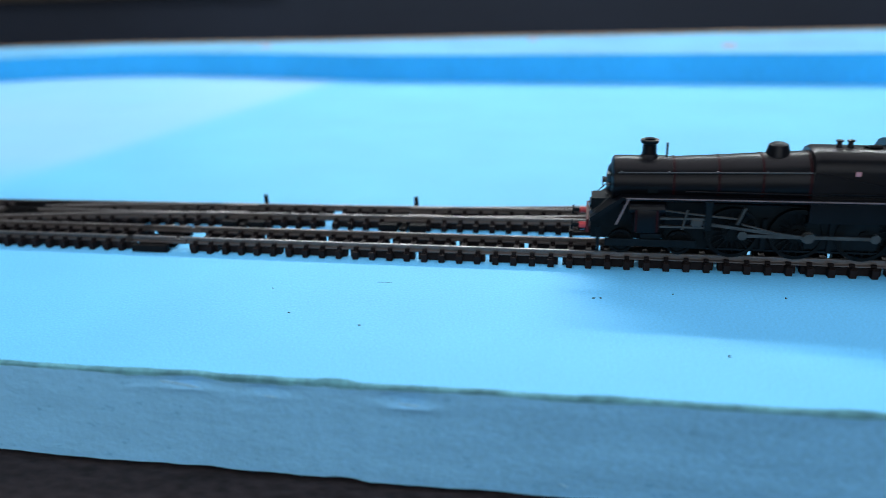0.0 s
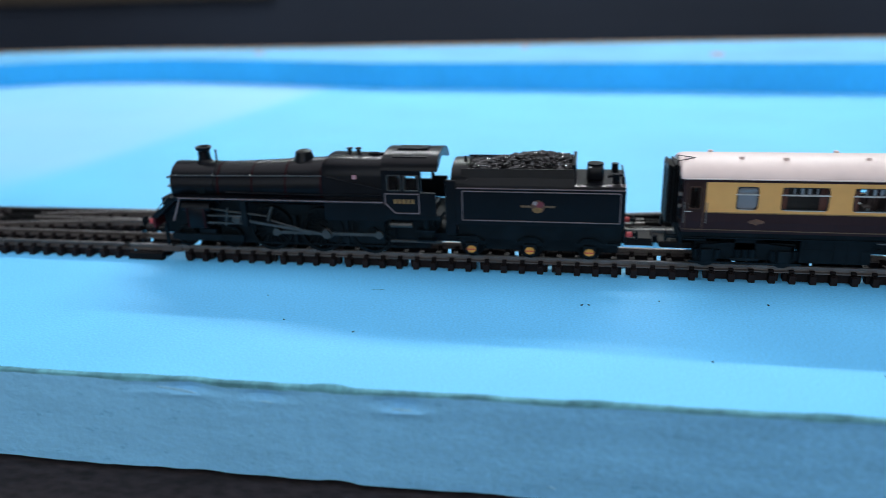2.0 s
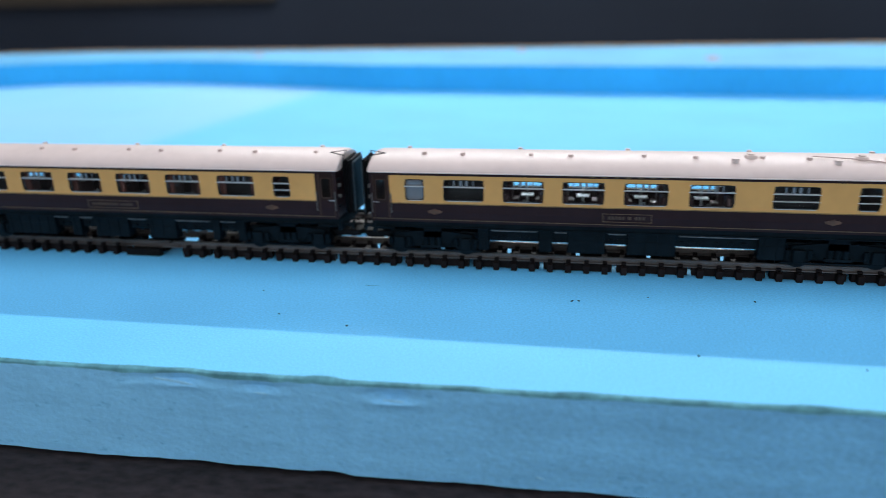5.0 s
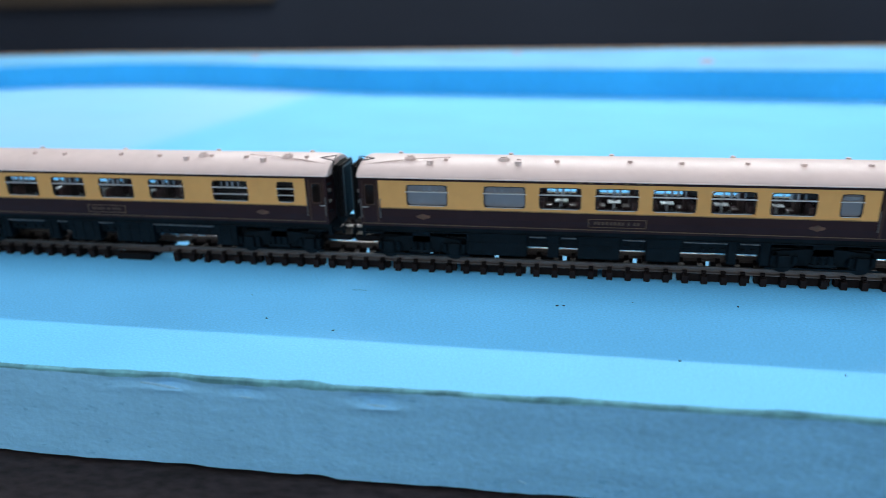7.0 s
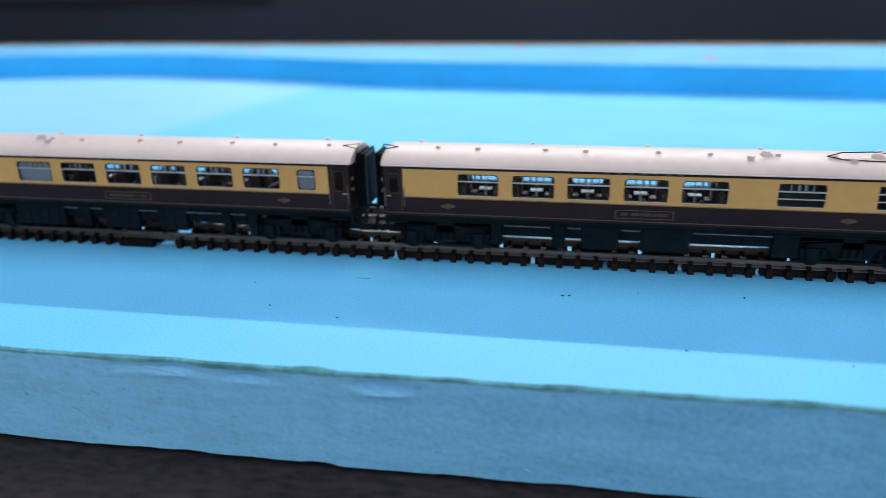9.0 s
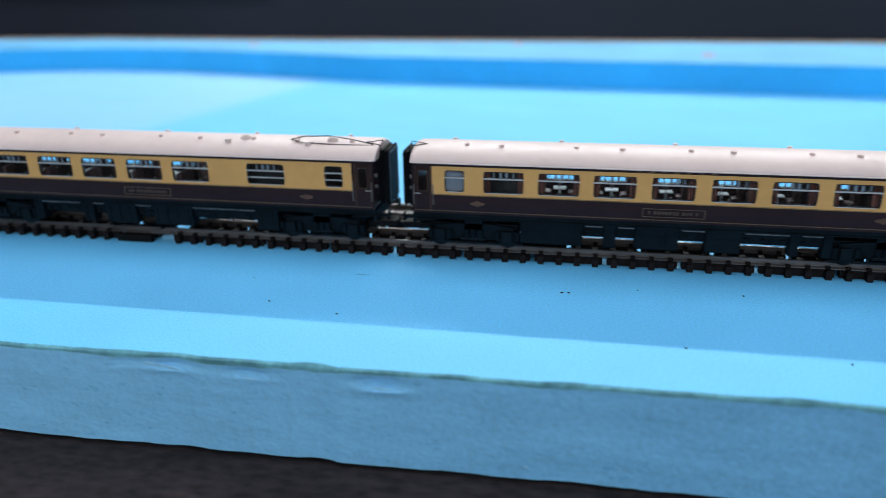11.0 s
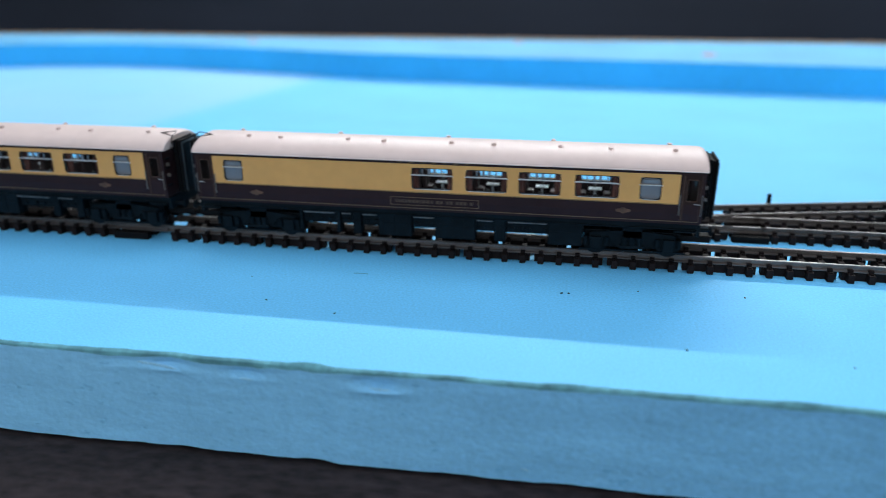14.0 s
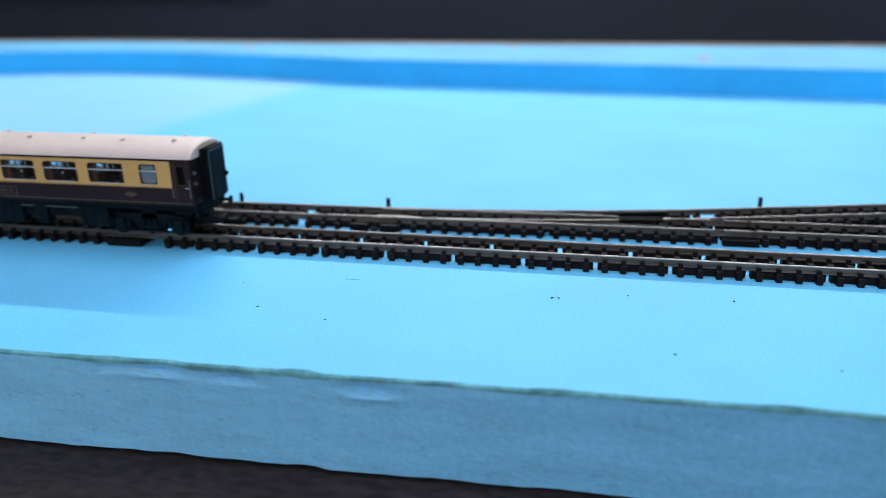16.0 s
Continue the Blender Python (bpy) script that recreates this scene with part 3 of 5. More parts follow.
def turnout(label, road, toe, heel, start, sign, mirror):
    """A turnout on the back line. sign: +1 if the road leaves towards larger x; mirror: +1 if it leaves to the back."""
    t = tagged(empty("turnout"), label, "turnout", "turnouts")
    lo, hi = min(start, heel), max(start, heel)
    n = int((hi - lo) / 4.75)
    for i in range(n + 1):
        x = lo + 1.2 + i * 4.75
        if x > hi - 0.6:
            break
        if abs(x - toe) < 3:
            continue
        yb, yr = main_b(x), road(x)
        low, high = min(yb, yr) - 7.8, max(yb, yr) + 7.8
        chairs = [yb - 4.5 - (low + high) / 2, yb + 4.5 - (low + high) / 2]
        if abs(yr - yb) > 2:
            chairs += [yr - 4.5 - (low + high) / 2, yr + 4.5 - (low + high) / 2]
        again("sleeper", sleeper_mesh((high - low) / 2, chairs=chairs), t, at=pose(x * MM, (low + high) / 2 * MM, 0, 0, 0, 0.6))
    # stock rails, whole; switch rails from the toe on
    lo_r, hi_r = (5.0, 131.0) if sign > 0 else (-129.0, 5.0)
    span = [lo_r + (hi_r - lo_r) * i / 40 for i in range(41)]
    outer = mirror * 4.5
    rail("stock_rail", [(x, main_b(x) - outer) for x in span], t)
    rail("stock_rail", [(x, road(x) + outer) for x in span], t)
    frog = toe + sign * 78
    for line, side in ((main_b, outer), (road, -outer)):
        for a, b in ((toe, frog - sign * 5), (frog + sign * 8, heel + sign * 3)):
            xs = [a + (b - a) * i / 16 for i in range(17)]
            gap = [0.9 if (x - toe) * sign < 12 else 0.0 for x in xs]
            pts = [(x, line(x) + side - math.copysign(g, side)) for x, g in zip(xs, gap)]
            if pts[0][0] > pts[-1][0]:
                pts = pts[::-1]
            rail("switch_rail" if a == toe else "closure_rail", pts, t)
    for side in (-4.5, 4.5):
        for a, b in ((lo, toe - 2), (toe + 2, (toe + 2 + hi) / 2), ((toe + 2 + hi) / 2 + 1.4, hi)) if sign > 0 else ((toe + 2, hi), ((lo + toe) / 2, toe - 2), (lo, (lo + toe) / 2 - 1.4)):
            y, h = along(main_b, (a + b) / 2)
            part("web", boxes((a, b, y + side - 0.95, y + side + 0.95, 0.05, 1.9)), SLEEPER, t)
    x = toe + sign * 34
    while (heel - x) * sign > 6:
        for side in (-4.5, 4.5):
            y, h = along(road, x + sign * 3.4)
            part("web", boxes((-3.3, 3.3, -0.95, 0.95, 0.05, 1.88)), SLEEPER, t).matrix_basis = pose((x + sign * 3.4) * MM, (y + side) * MM, 0, 0, 0, h)
        x += sign * 6.8
    # black plastic crossing and check rails
    yf = (main_b(frog) + outer + road(frog) - outer) / 2
    ang = math.degrees(math.atan2(road(frog + 1) - road(frog - 1), 2)) / 2
    bm = boxes((-8, 7, -1.5, 1.5, 1.4, 3.2), (-6, 8, -1.4, -0.7, 3.1, 3.85), (-6, 8, 0.7, 1.4, 3.1, 3.85), bevel=0.15)
    part("crossing", bm, BLACK_PLASTIC, t, "black plastic crossing").matrix_basis = pose(frog * MM, yf * MM, 0, 0, 0, ang)
    for line, side in ((road, outer), (main_b, -outer)):
        bm = boxes((-9.5, 9.5, -0.6, 0.6, 1.5, 3.85), (-9, 9, -1.6, 0.6, 1.45, 2.1), bevel=0.15)
        y, h = along(line, frog)
        part("check_rail", bm, BLACK_PLASTIC, t, "black plastic check rail").matrix_basis = pose(frog * MM, (y + side - math.copysign(1.7, side)) * MM, 0, 0, 0, h)
    # tie bar with its upright pegs between two broad sleepers
    y = main_b(toe)
    bar = part("tie_bar", boxes((toe - 1.0, toe + 1.0, y - 9.2, y + 10.4, 0.4, 1.5), bevel=0.15), BLACK_PLASTIC, t, "black plastic tie bar")
    for py in (y + 10.2,):
        bm = bmesh.new()
        cyl(bm, toe, py, 2.9, 0.75, 4.4, "z", 10, 0.65)
        part("peg", bm, BLACK_PLASTIC, bar)
    for side in (-1, 1):
        x = toe + side * 4.4
        part("broad_sleeper", boxes((x - 2.6, x + 2.6, y - 8.6, y - 3.2, 0, 2.3), (x - 2.6, x + 2.6, y - 3.1, y + 8.3, 0, 2.15), bevel=0.2), BLACK_PLASTIC, t)
    part("spring", boxes((toe - 1.6, toe + 1.2, y - 1.4, y - 0.9, 1.5, 1.8), (toe - 0.4, toe + 0.2, y - 3.2, y - 1.2, 1.5, 1.75)), TYRE, t, "thin bright wire spring")
    if heel is not None:
        for yy in (main_b(heel) - 4.5, main_b(heel) + 4.5):
            joiner(heel, yy, 1.0, t)
    return t


def tracks():
    global PLAIN, PINNED, WEB
    PLAIN = sleeper_mesh(7.4)
    PINNED = sleeper_mesh(7.4, pinned=True)
    first = part("web", boxes((-8.9, 8.9, -0.95, 0.95, 0.05, 2.0)), SLEEPER)
    WEB = first.data
    bpy.data.objects.remove(first)
    plain_track("brown-sleepered model railway track carrying the train", main_a, -28.5, 1190, phase=2.2)
    left = plain_track("model track beyond the rail joint, with tarnished rails", main_a, -1190, -46, phase=0.8)
    # moulded black end block and bright joiners at the joint
    y = main_a(-38)
    part("end_block", boxes((-45.5, -34.5, y - 7.6, y - 5.6, 0, 2.1), (-45.5, -34.5, y - 3.4, y + 3.2, 0, 1.7), (-45.5, -34.5, y + 5.8, y + 7.6, 0, 1.8), bevel=0.25), BLACK_PLASTIC, left, "black moulded end block")
    rail("rail", [(-48, y - 4.5), (-40, y - 4.5), (-32.6, y - 4.4)], left)
    rail("rail", [(-48, y + 4.5), (-40, y + 4.5), (-32.6, y + 4.4)], left)
    for yy in (-4.5, 4.5):
        joiner(-32.5, yy, 0, left)
    one = turnout("turnout with black plastic crossing, curving to the back", branch, 29.0, 129.5, 6.5, 1, 1)
    for side in (-4.5, 4.5):
        joiner(5.0, main_b(5.0) + side, 1.0, one)
    turnout("turnout with black plastic crossing, curving to the front", crossover, -21.5, -124.0, 3.5, -1, -1)
    right = plain_track("far length of tarnished track past the turnout", main_b, 141.5, 700, phase=0.5)
    y = main_b(136)
    part("end_block", boxes((130.5, 140.5, y - 7.8, y - 5.6, 0, 2.0), (130.5, 140.5, y - 3.4, y + 3.4, 0, 1.7), (130.5, 140.5, y + 5.6, y + 7.6, 0, 1.9), bevel=0.25), BLACK_PLASTIC, right, "black moulded end block")
    for side in (-4.5, 4.5):
        rail("rail", [(128.5, main_b(128.5) + side), (135, main_b(135) + side), (140, main_b(140) + side)], right)
    back = plain_track("track branching away across the foam board", branch, 134, 330, phase=0.7)
    y, h = along(branch, 148.5)
    bar = part("tie_bar", boxes((-1.0, 1.0, -9.0, 8.8, 0.4, 1.5), bevel=0.15), BLACK_PLASTIC, back, "black plastic tie bar")
    bar.matrix_basis = pose(148.5 * MM, y * MM, 0.0006, 0, 0, h)
    bm = bmesh.new()
    cyl(bm, 0, 8.6, 2.9, 0.75, 4.4, "z", 10, 0.65)
    part("peg", bm, BLACK_PLASTIC, bar)
    part("broad_sleeper", boxes((142.5, 146.5, y - 7.8, y + 5, 0, 1.8), (150.5, 154.5, y - 6.6, y + 6, 0, 1.8), bevel=0.2), BLACK_PLASTIC, back)
    plain_track("back line of tarnished track towards the far end", main_b, -700, -126, phase=0.4)


# ---- rolling stock ----
def spoked_wheel(r, spokes, depth=1.5):
    """Wheel mesh about the y axis: tyre, spokes, hub."""
    bm = bmesh.new()
    secs = []
    for i in range(33):
        a = 2 * math.pi * i / 32
        c, s = math.cos(a), math.sin(a)
        secs.append([(rr * c, y, rr * s) for rr, y in ((r, -depth / 2), (r, depth / 2), (r - 0.85, depth / 2), (r - 0.85, -depth / 2))])
    loft(bm, secs, caps=False)
    cyl(bm, 0, 0, 0, 1.25, depth + 0.3, "y", 14)
    if spokes > 12:
        # balance weight
        prism(bm, [(r * 0.86 * math.cos(a), r * 0.86 * math.sin(a)) for a in (2.5, 2.8, 3.14, 3.48, 3.78)], -depth * 0.35, depth * 0.35)
        cyl(bm, 2.1, -0.6, 0, 0.62, 2.0, "y", 10)
        lathe(bm, 0, 0, 0, [(-0.2, 2.4), (0.2, 2.4), (0.2, 0.2), (-0.2, 0.2)], "y", 16)
    bmesh.ops.remove_doubles(bm, verts=bm.verts, dist=1e-6)
    return bm


def disc_wheelset(name="wheelset"):
    """Two disc wheels on an axle, about the y axis."""
    bm = bmesh.new()
    for s in (-1, 1):
        lathe(bm, 0, s * 4.5, 0, [(-0.75 * s, 3.1), (0.75 * s, 3.1), (0.75 * s, 2.5), (0.4 * s, 2.2), (0.4 * s, 0.9), (0.9 * s, 0.7), (0.9 * s, 0.35), (-0.75 * s, 0.35)], "y", 20)
        box(bm, -0.25, 0.25, s * 4.7 - 0.3, s * 4.7 + 0.3, 1.0, 2.3)
    cyl(bm, 0, 0, 0, 0.5, 13, "y", 10)
    me = bpy.data.meshes.new(name)
    bmesh.ops.recalc_face_normals(bm, faces=bm.faces)
    bm.to_mesh(me)
    bm.free()
    me.materials.append(WHEEL_MAT)
    return me


WHEELSET = disc_wheelset()
ROLL = []          # (object, place in its thing, radius): turned in motions()
SPOKE = []
RODS = []          # (object, place of wheel centre, throw, y)
LEN = 133.4
SIDE = 9.4
Z_SKIRT, Z_WAIST, Z_CANT, Z_EAVES, Z_ROOF = 14.1, 18.9, 26.4, 27.2, 30.9
WIN_Z0, WIN_Z1 = 19.75, 25.35


def win_low(side):
    """Lower edge of the window openings: the far side is glazed down to the waist."""
    return WIN_Z0 if side < 0 else Z_WAIST + 0.08


def roof_section(x, drop=0.0, n=20, inset=0.0):
    pts = []
    for i in range(n + 1):
        u = -1 + 2 * i / n
        u = math.sin(u * math.pi / 2)
        y = u * (SIDE + 0.15 - inset)
        z = Z_EAVES + (Z_ROOF - Z_EAVES - drop) * (1 - abs(u) ** 2.1) ** 0.62
        pts.append((x, y, z))
    return pts + [(x, SIDE - 0.3 - inset, Z_EAVES - 0.25), (x, -SIDE + 0.3 + inset, Z_EAVES - 0.25)]


def roof_height(y):
    """Height of the roof sheet at y from the centre line."""
    u = abs(y) / (SIDE + 0.15)
    return Z_EAVES + (Z_ROOF - Z_EAVES) * (1 - u ** 2.1) ** 0.62


def holed_panel(c0, c1, holes, y0, y1, low):
    """One sheet from c0 to c1 between waist and cantrail, with openings between the window heights."""
    xs = [c0] + [v for h in holes for v in h] + [c1]
    zs = [Z_WAIST, low, WIN_Z1, Z_CANT]
    bm = bmesh.new()
    grid = {(i, j, k): bm.verts.new((x * MM, y * MM, z * MM)) for i, x in enumerate(xs) for j, z in enumerate(zs) for k, y in enumerate((y0, y1))}
    solid = lambda i, j: 0 <= i < len(xs) - 1 and 0 <= j < 3 and not (j == 1 and i % 2 == 1)
    for i in range(len(xs) - 1):
        for j in range(3):
            if not solid(i, j):
                continue
            for k in (0, 1):
                bm.faces.new((grid[i, j, k], grid[i + 1, j, k], grid[i + 1, j + 1, k], grid[i, j + 1, k]))
            for (di, dj), (a, b) in {(-1, 0): ((0, 0), (0, 1)), (1, 0): ((1, 0), (1, 1)), (0, -1): ((0, 0), (1, 0)), (0, 1): ((0, 1), (1, 1))}.items():
                if not solid(i + di, j + dj):
                    bm.faces.new((grid[i + a[0], j + a[1], 0], grid[i + b[0], j + b[1], 0], grid[i + b[0], j + b[1], 1], grid[i + a[0], j + a[1], 1]))
    return bm


def oval(bm, x, z, rx, rz, y0, y1, n=18):
    return prism(bm, [(x + rx * math.cos(2 * math.pi * i / n), z + rz * math.sin(2 * math.pi * i / n)) for i in range(n)], y0, y1)


def coach_window(coach, x0, x1, side, kind):
    """A window with its rubber, pane, silver top-light bar, sill and curtains. side: -1 faces the front of the layout."""
    y = side * SIDE
    out = lambda d: y + side * d
    low = win_low(side)
    win = part("window", ring_frame(bmesh.new(), x0, x1, low, WIN_Z1, out(0.06), out(-0.35), 0.06, 1.0), WIN_FRAME, coach)
    pane = part("pane", boxes((x0 - 0.3, x1 + 0.3, out(-0.75), out(-0.5), low - 0.3, WIN_Z1 + 0.3)), FROST if kind == "f" else PANE, win, "frosted grey pane" if kind == "f" else "")
    pane.visible_shadow = kind == "f"
    zb = 23.45
    part("bar", boxes((x0 - 0.25, x1 + 0.25, out(-0.45), out(0.12), zb - 0.12, zb + 0.12)), BAR_SILVER, win, "silver bar")
    part("sill", boxes((x0 + 0.7, x1 - 0.7, out(-0.40), out(0.12), low - 0.10, low + 0.08)), BAR_SILVER, win, "silver sill")
    if kind == "b":
        part("bar", boxes((x0 - 0.2, x1 + 0.2, out(-0.45), out(0.10), 21.5, 21.68)), BAR_SILVER, win, "silver bar")
    if x1 - x0 > 7:
        mid = (x0 + x1) / 2
        for k, wide in ((-2.5, 0.12), (-0.75, 0.28), (0.75, 0.28), (2.5, 0.12)):
            part("mullion", boxes((mid + k - wide, mid + k + wide, out(-0.48), out(-0.10), zb, WIN_Z1)), LIGHT_GREY, win)
    elif kind == "f":
        part("ventilator", boxes((x0 + 0.9, x1 - 0.9, out(-0.48), out(-0.2), zb + 0.35, WIN_Z1 - 0.6), bevel=0.1), LIGHT_GREY, win)
    if kind in "cq":
        bm = bmesh.new()
        for a, b in ((x0 - 0.4, x0 + 1.5), (x1 - 1.5, x1 + 0.4)):
            secs = [[(a + (b - a) * i / 6, out(-1.5 + 0.22 * math.sin(i * 2.2)), z) for i in range(7)] + [(b, out(-1.9), z), (a, out(-1.9), z)] for z in (low - 0.3, WIN_Z1 + 0.2)]
            loft(bm, secs)
        part("curtains", bm, CURTAIN, win, "gathered red-brown curtains")


def bogie(coach, cx):
    b = part("bogie", bmesh.new(), FRAME_BLACK, coach)
    bm = bmesh.new()
    for s in (-1, 1):
        y0, y1 = s * 6.1, s * 7.0
        prism(bm, [(-11.6, 8.6), (-11.2, 9.6), (-4, 10.4), (4, 10.4), (11.2, 9.6), (11.6, 8.6), (5.5, 8.2), (3.6, 6.0), (-3.6, 6.0), (-5.5, 8.2)], min(y0, y1), max(y0, y1))
        for ax in (-9, 9):
            box(bm, ax - 1.4, ax + 1.4, s * 6.4, s * 7.9, 5.6, 8.8, bevel=0.2)
            for k in (-2.6, 2.6):
                cyl(bm, ax + k, s * 7.2, 7.6, 0.62, 2.2, "z", 8)
        box(bm, -3.2, 3.2, s * 6.8, s * 7.9, 6.0, 6.8, bevel=0.15)
        for k in (-1.8, 0, 1.8):
            cyl(bm, k, s * 7.2, 7.8, 0.7, 2.2, "z", 8)
        box(bm, -13.2, 13.2, s * 7.4, s * 7.8, 5.2, 5.6)
        box(bm, -11.8, 11.8, *sorted((s * 5.5, s * 6.0)), 5.6, 10.2, bevel=0.2)
        for ax in (-9, 9):
            lathe(bm, ax, s * 6.5, 7.0, [(-0.3, 2.5), (-0.3, 3.0), (0.3, 3.0), (0.3, 2.5)], "y", 24)
    box(bm, -2.4, 2.4, -7, 7, 8.6, 12.5)
    box(bm, -5.4, 5.4, -3.4, 3.4, 5.4, 11.5, bevel=0.3)
    box(bm, -11.5, -10.6, -7, 7, 8.6, 9.6)
    box(bm, 10.6, 11.5, -7, 7, 8.6, 9.6)
    bm.to_mesh(b.data)
    bm.free()
    b.matrix_basis = pose(cx * MM, 0, 0)
    for ax in (-9, 9):
        w = again("wheelset", WHEELSET, b, at=pose(ax * MM, 0, (RAIL_TOP + 3.1) * MM))
        ROLL.append((w, (ax, 0, RAIL_TOP + 3.1), 3.1))


def coach(label, wins, name_at, roof_kit="", marker=False, pipe=None, gaps=()):
    """One coach, from x = 0 to LEN. wins: (x0, x1, kind): c curtained saloon, d plain saloon, p plain and q curtained compartment, f frosted, b barred."""
    c = tagged(empty("coach"), label, "railway coach", "coaches of the train")
    c0, c1 = 5.6, 127.2
    floor = part("floor_pan", boxes((0.6, LEN - 0.6, -8.8, 8.8, 13.6, 14.8)), UMBER, c)
    for s in (-1, 1):
        y0, y1 = sorted((s * SIDE, s * (SIDE - 0.5)))
        # lower side, slightly tucked under
        bm = bmesh.new()
        loft(bm, [[(x, s * (SIDE - 0.25), Z_SKIRT), (x, s * SIDE, 16.5), (x, s * SIDE, Z_WAIST), (x, s * (SIDE - 0.6), Z_WAIST), (x, s * (SIDE - 0.8), Z_SKIRT)] for x in (0.3, LEN - 0.3)])
        part("lower_side", bm, UMBER, c)
        # upper side in cream, open at the windows
        part("upper_side", holed_panel(c0, c1, [w[:2] for w in wins], y0, y1, win_low(s)), CREAM, c)
        part("inner_lining", holed_panel(c0, c1, [w[:2] for w in wins], *sorted((s * (SIDE - 0.85), s * (SIDE - 1.05))), win_low(s)), LINING, c)
        part("cantrail", boxes((0.3, LEN - 0.3, y0, y1, Z_CANT, Z_EAVES)), UMBER, c)
        part("waist_line", boxes((c0, c1, s * SIDE - 0.06, s * SIDE + 0.06, Z_WAIST - 0.14, Z_WAIST + 0.12)), GOLD, c)
        part("skirt_line", boxes((c0 - 5, c1 + 5, s * (SIDE - 0.2) - 0.08, s * (SIDE - 0.2) + 0.08, 14.35, 14.55)), DULL_GOLD, c)
        for a, b, kind in wins:
            coach_window(c, a, b, s, kind)
        # end doors with droplight, handle and pillars
        for flip in (0, 1):
            f = (lambda x: LEN - x) if flip else (lambda x: x)
            a, b = sorted((f(1.2), c1 if flip else c0))
            wa, wb = sorted((f(1.9), f(4.5)))
            sill = 19.7 if s < 0 else Z_WAIST + 0.1
            door = part("door", boxes((a, wa, y0, y1, Z_WAIST, Z_CANT), (wb, b, y0, y1, Z_WAIST, Z_CANT), (wa, wb, y0, y1, Z_WAIST, sill), (wa, wb, y0, y1, 25.2, Z_CANT)), DOOR_UMBER, c)
            ea, eb = sorted((f(0.3), f(1.2)))
            part("corner_post", boxes((ea, eb, y0, y1, Z_WAIST, Z_CANT)), UMBER, c)
            part("droplight", ring_frame(bmesh.new(), wa, wb, sill, 25.2, s * SIDE + s * 0.1, s * SIDE - s * 0.25, 0.12, 0.4), BRONZE, door)
            dp = part("pane", boxes((wa - 0.2, wb + 0.2, s * (SIDE - 0.45) - 0.1, s * (SIDE - 0.45) + 0.1, sill - 0.15, 25.4)), PANE, door)
            dp.visible_shadow = False
            hx = f(1.75)
            part("door_handle", boxes((hx - 0.75, hx + 0.75, s * SIDE - 0.1, s * SIDE + 0.35, 18.95, 19.12)), BAR_SILVER, door, "silver lever handle")
            for gx in (f(0.75), f(c0 + 0.35)):
                gr = rod(bmesh.new(), (gx, s * (SIDE + 0.35), 16.2), (gx, s * (SIDE + 0.35), 21.4), 0.14, 6)
                for gz in (16.3, 21.3):
                    rod(gr, (gx, s * (SIDE - 0.1), gz), (gx, s * (SIDE + 0.4), gz), 0.14, 6)
                part("grab_rail", gr, GRAB, door, "dull metal grab rail")
            part("seam", boxes((f(1.15) - 0.09, f(1.15) + 0.09, s * SIDE - 0.06, s * SIDE + 0.05, 14.6, 26.2), (f(c0 - 0.35) - 0.22, f(c0 - 0.35) + 0.22, s * SIDE - 0.06, s * SIDE + 0.07, 14.6, 26.2)), BRONZE, door)
        # name board: outlined panel with a row of lettering strokes
        na, nb = name_at
        yo = s * SIDE
        board = part("name_board", boxes((na, nb, yo - 0.05, yo + 0.09, 17.3, 17.45), (na, nb, yo - 0.05, yo + 0.09, 15.2, 15.35), (na, na + 0.2, yo - 0.05, yo + 0.09, 15.35, 17.3), (nb - 0.2, nb, yo - 0.05, yo + 0.09, 15.35, 17.3)), DULL_GOLD, c)
        rng = random.Random(int(na * 10))
        bm = bmesh.new()
        x = na + 1.4
        while x < nb - 1.6:
            w = rng.uniform(0.45, 0.8)
            box(bm, x, x + w, yo - 0.05, yo + 0.06, 15.95, 16.75)
            x += w + (0.3 if rng.random() > 0.15 else 0.9)
        part("lettering", bm, FADED_GOLD, board)
        for cx in (17.5, 114.2):
            crest = part("crest", oval(bmesh.new(), cx, 16.7, 1.9, 0.55, *sorted((yo - 0.05 * s, yo + 0.08 * s))), CREST_COACH, c, "small dull gold coat of arms")
            part("shield", oval(bmesh.new(), cx, 16.7, 0.7, 0.8, *sorted((yo, yo + 0.12 * s))), CREST_COACH, crest)
        bm = bmesh.new()
        for k in range(7):
            box(bm, 57 + k * 2.9, 58.2 + k * 2.9, yo - 0.05, yo + 0.05, 26.6, 27.0)
        part("cantrail_lettering", bm, DULL_GOLD, c)
        # underframe: solebar, boxes and truss along each side
        part("solebar", boxes((1, LEN - 1, s * 8.3, s * 7.7, 12.2, 14.05), (1, LEN - 1, s * 8.7, s * 7.7, 12.0, 12.3)), FRAME_BLACK, c)
        # hanging equipment: everything between the bogies but for the open stretches
        a = 28.6
        for g0, g1 in list(gaps) + [(104.8, 105)]:
            if g0 - a > 0.8:
                bm = boxes((a, g0, *sorted((s * 4.4, s * 7.9)), 5.9, 12.1), bevel=0.3)
                k = a + 1.4
                while k < g0 - 1.2:
                    box(bm, k - 0.12, k + 0.12, *sorted((s * 7.8, s * 8.05)), 6.4, 11.6)
                    k += 3.1
                box(bm, a + 0.2, g0 - 0.2, *sorted((s * 7.8, s * 8.0)), 9.4, 9.6)
                part("equipment_box", bm, FRAME_BLACK, c)
            a = g1
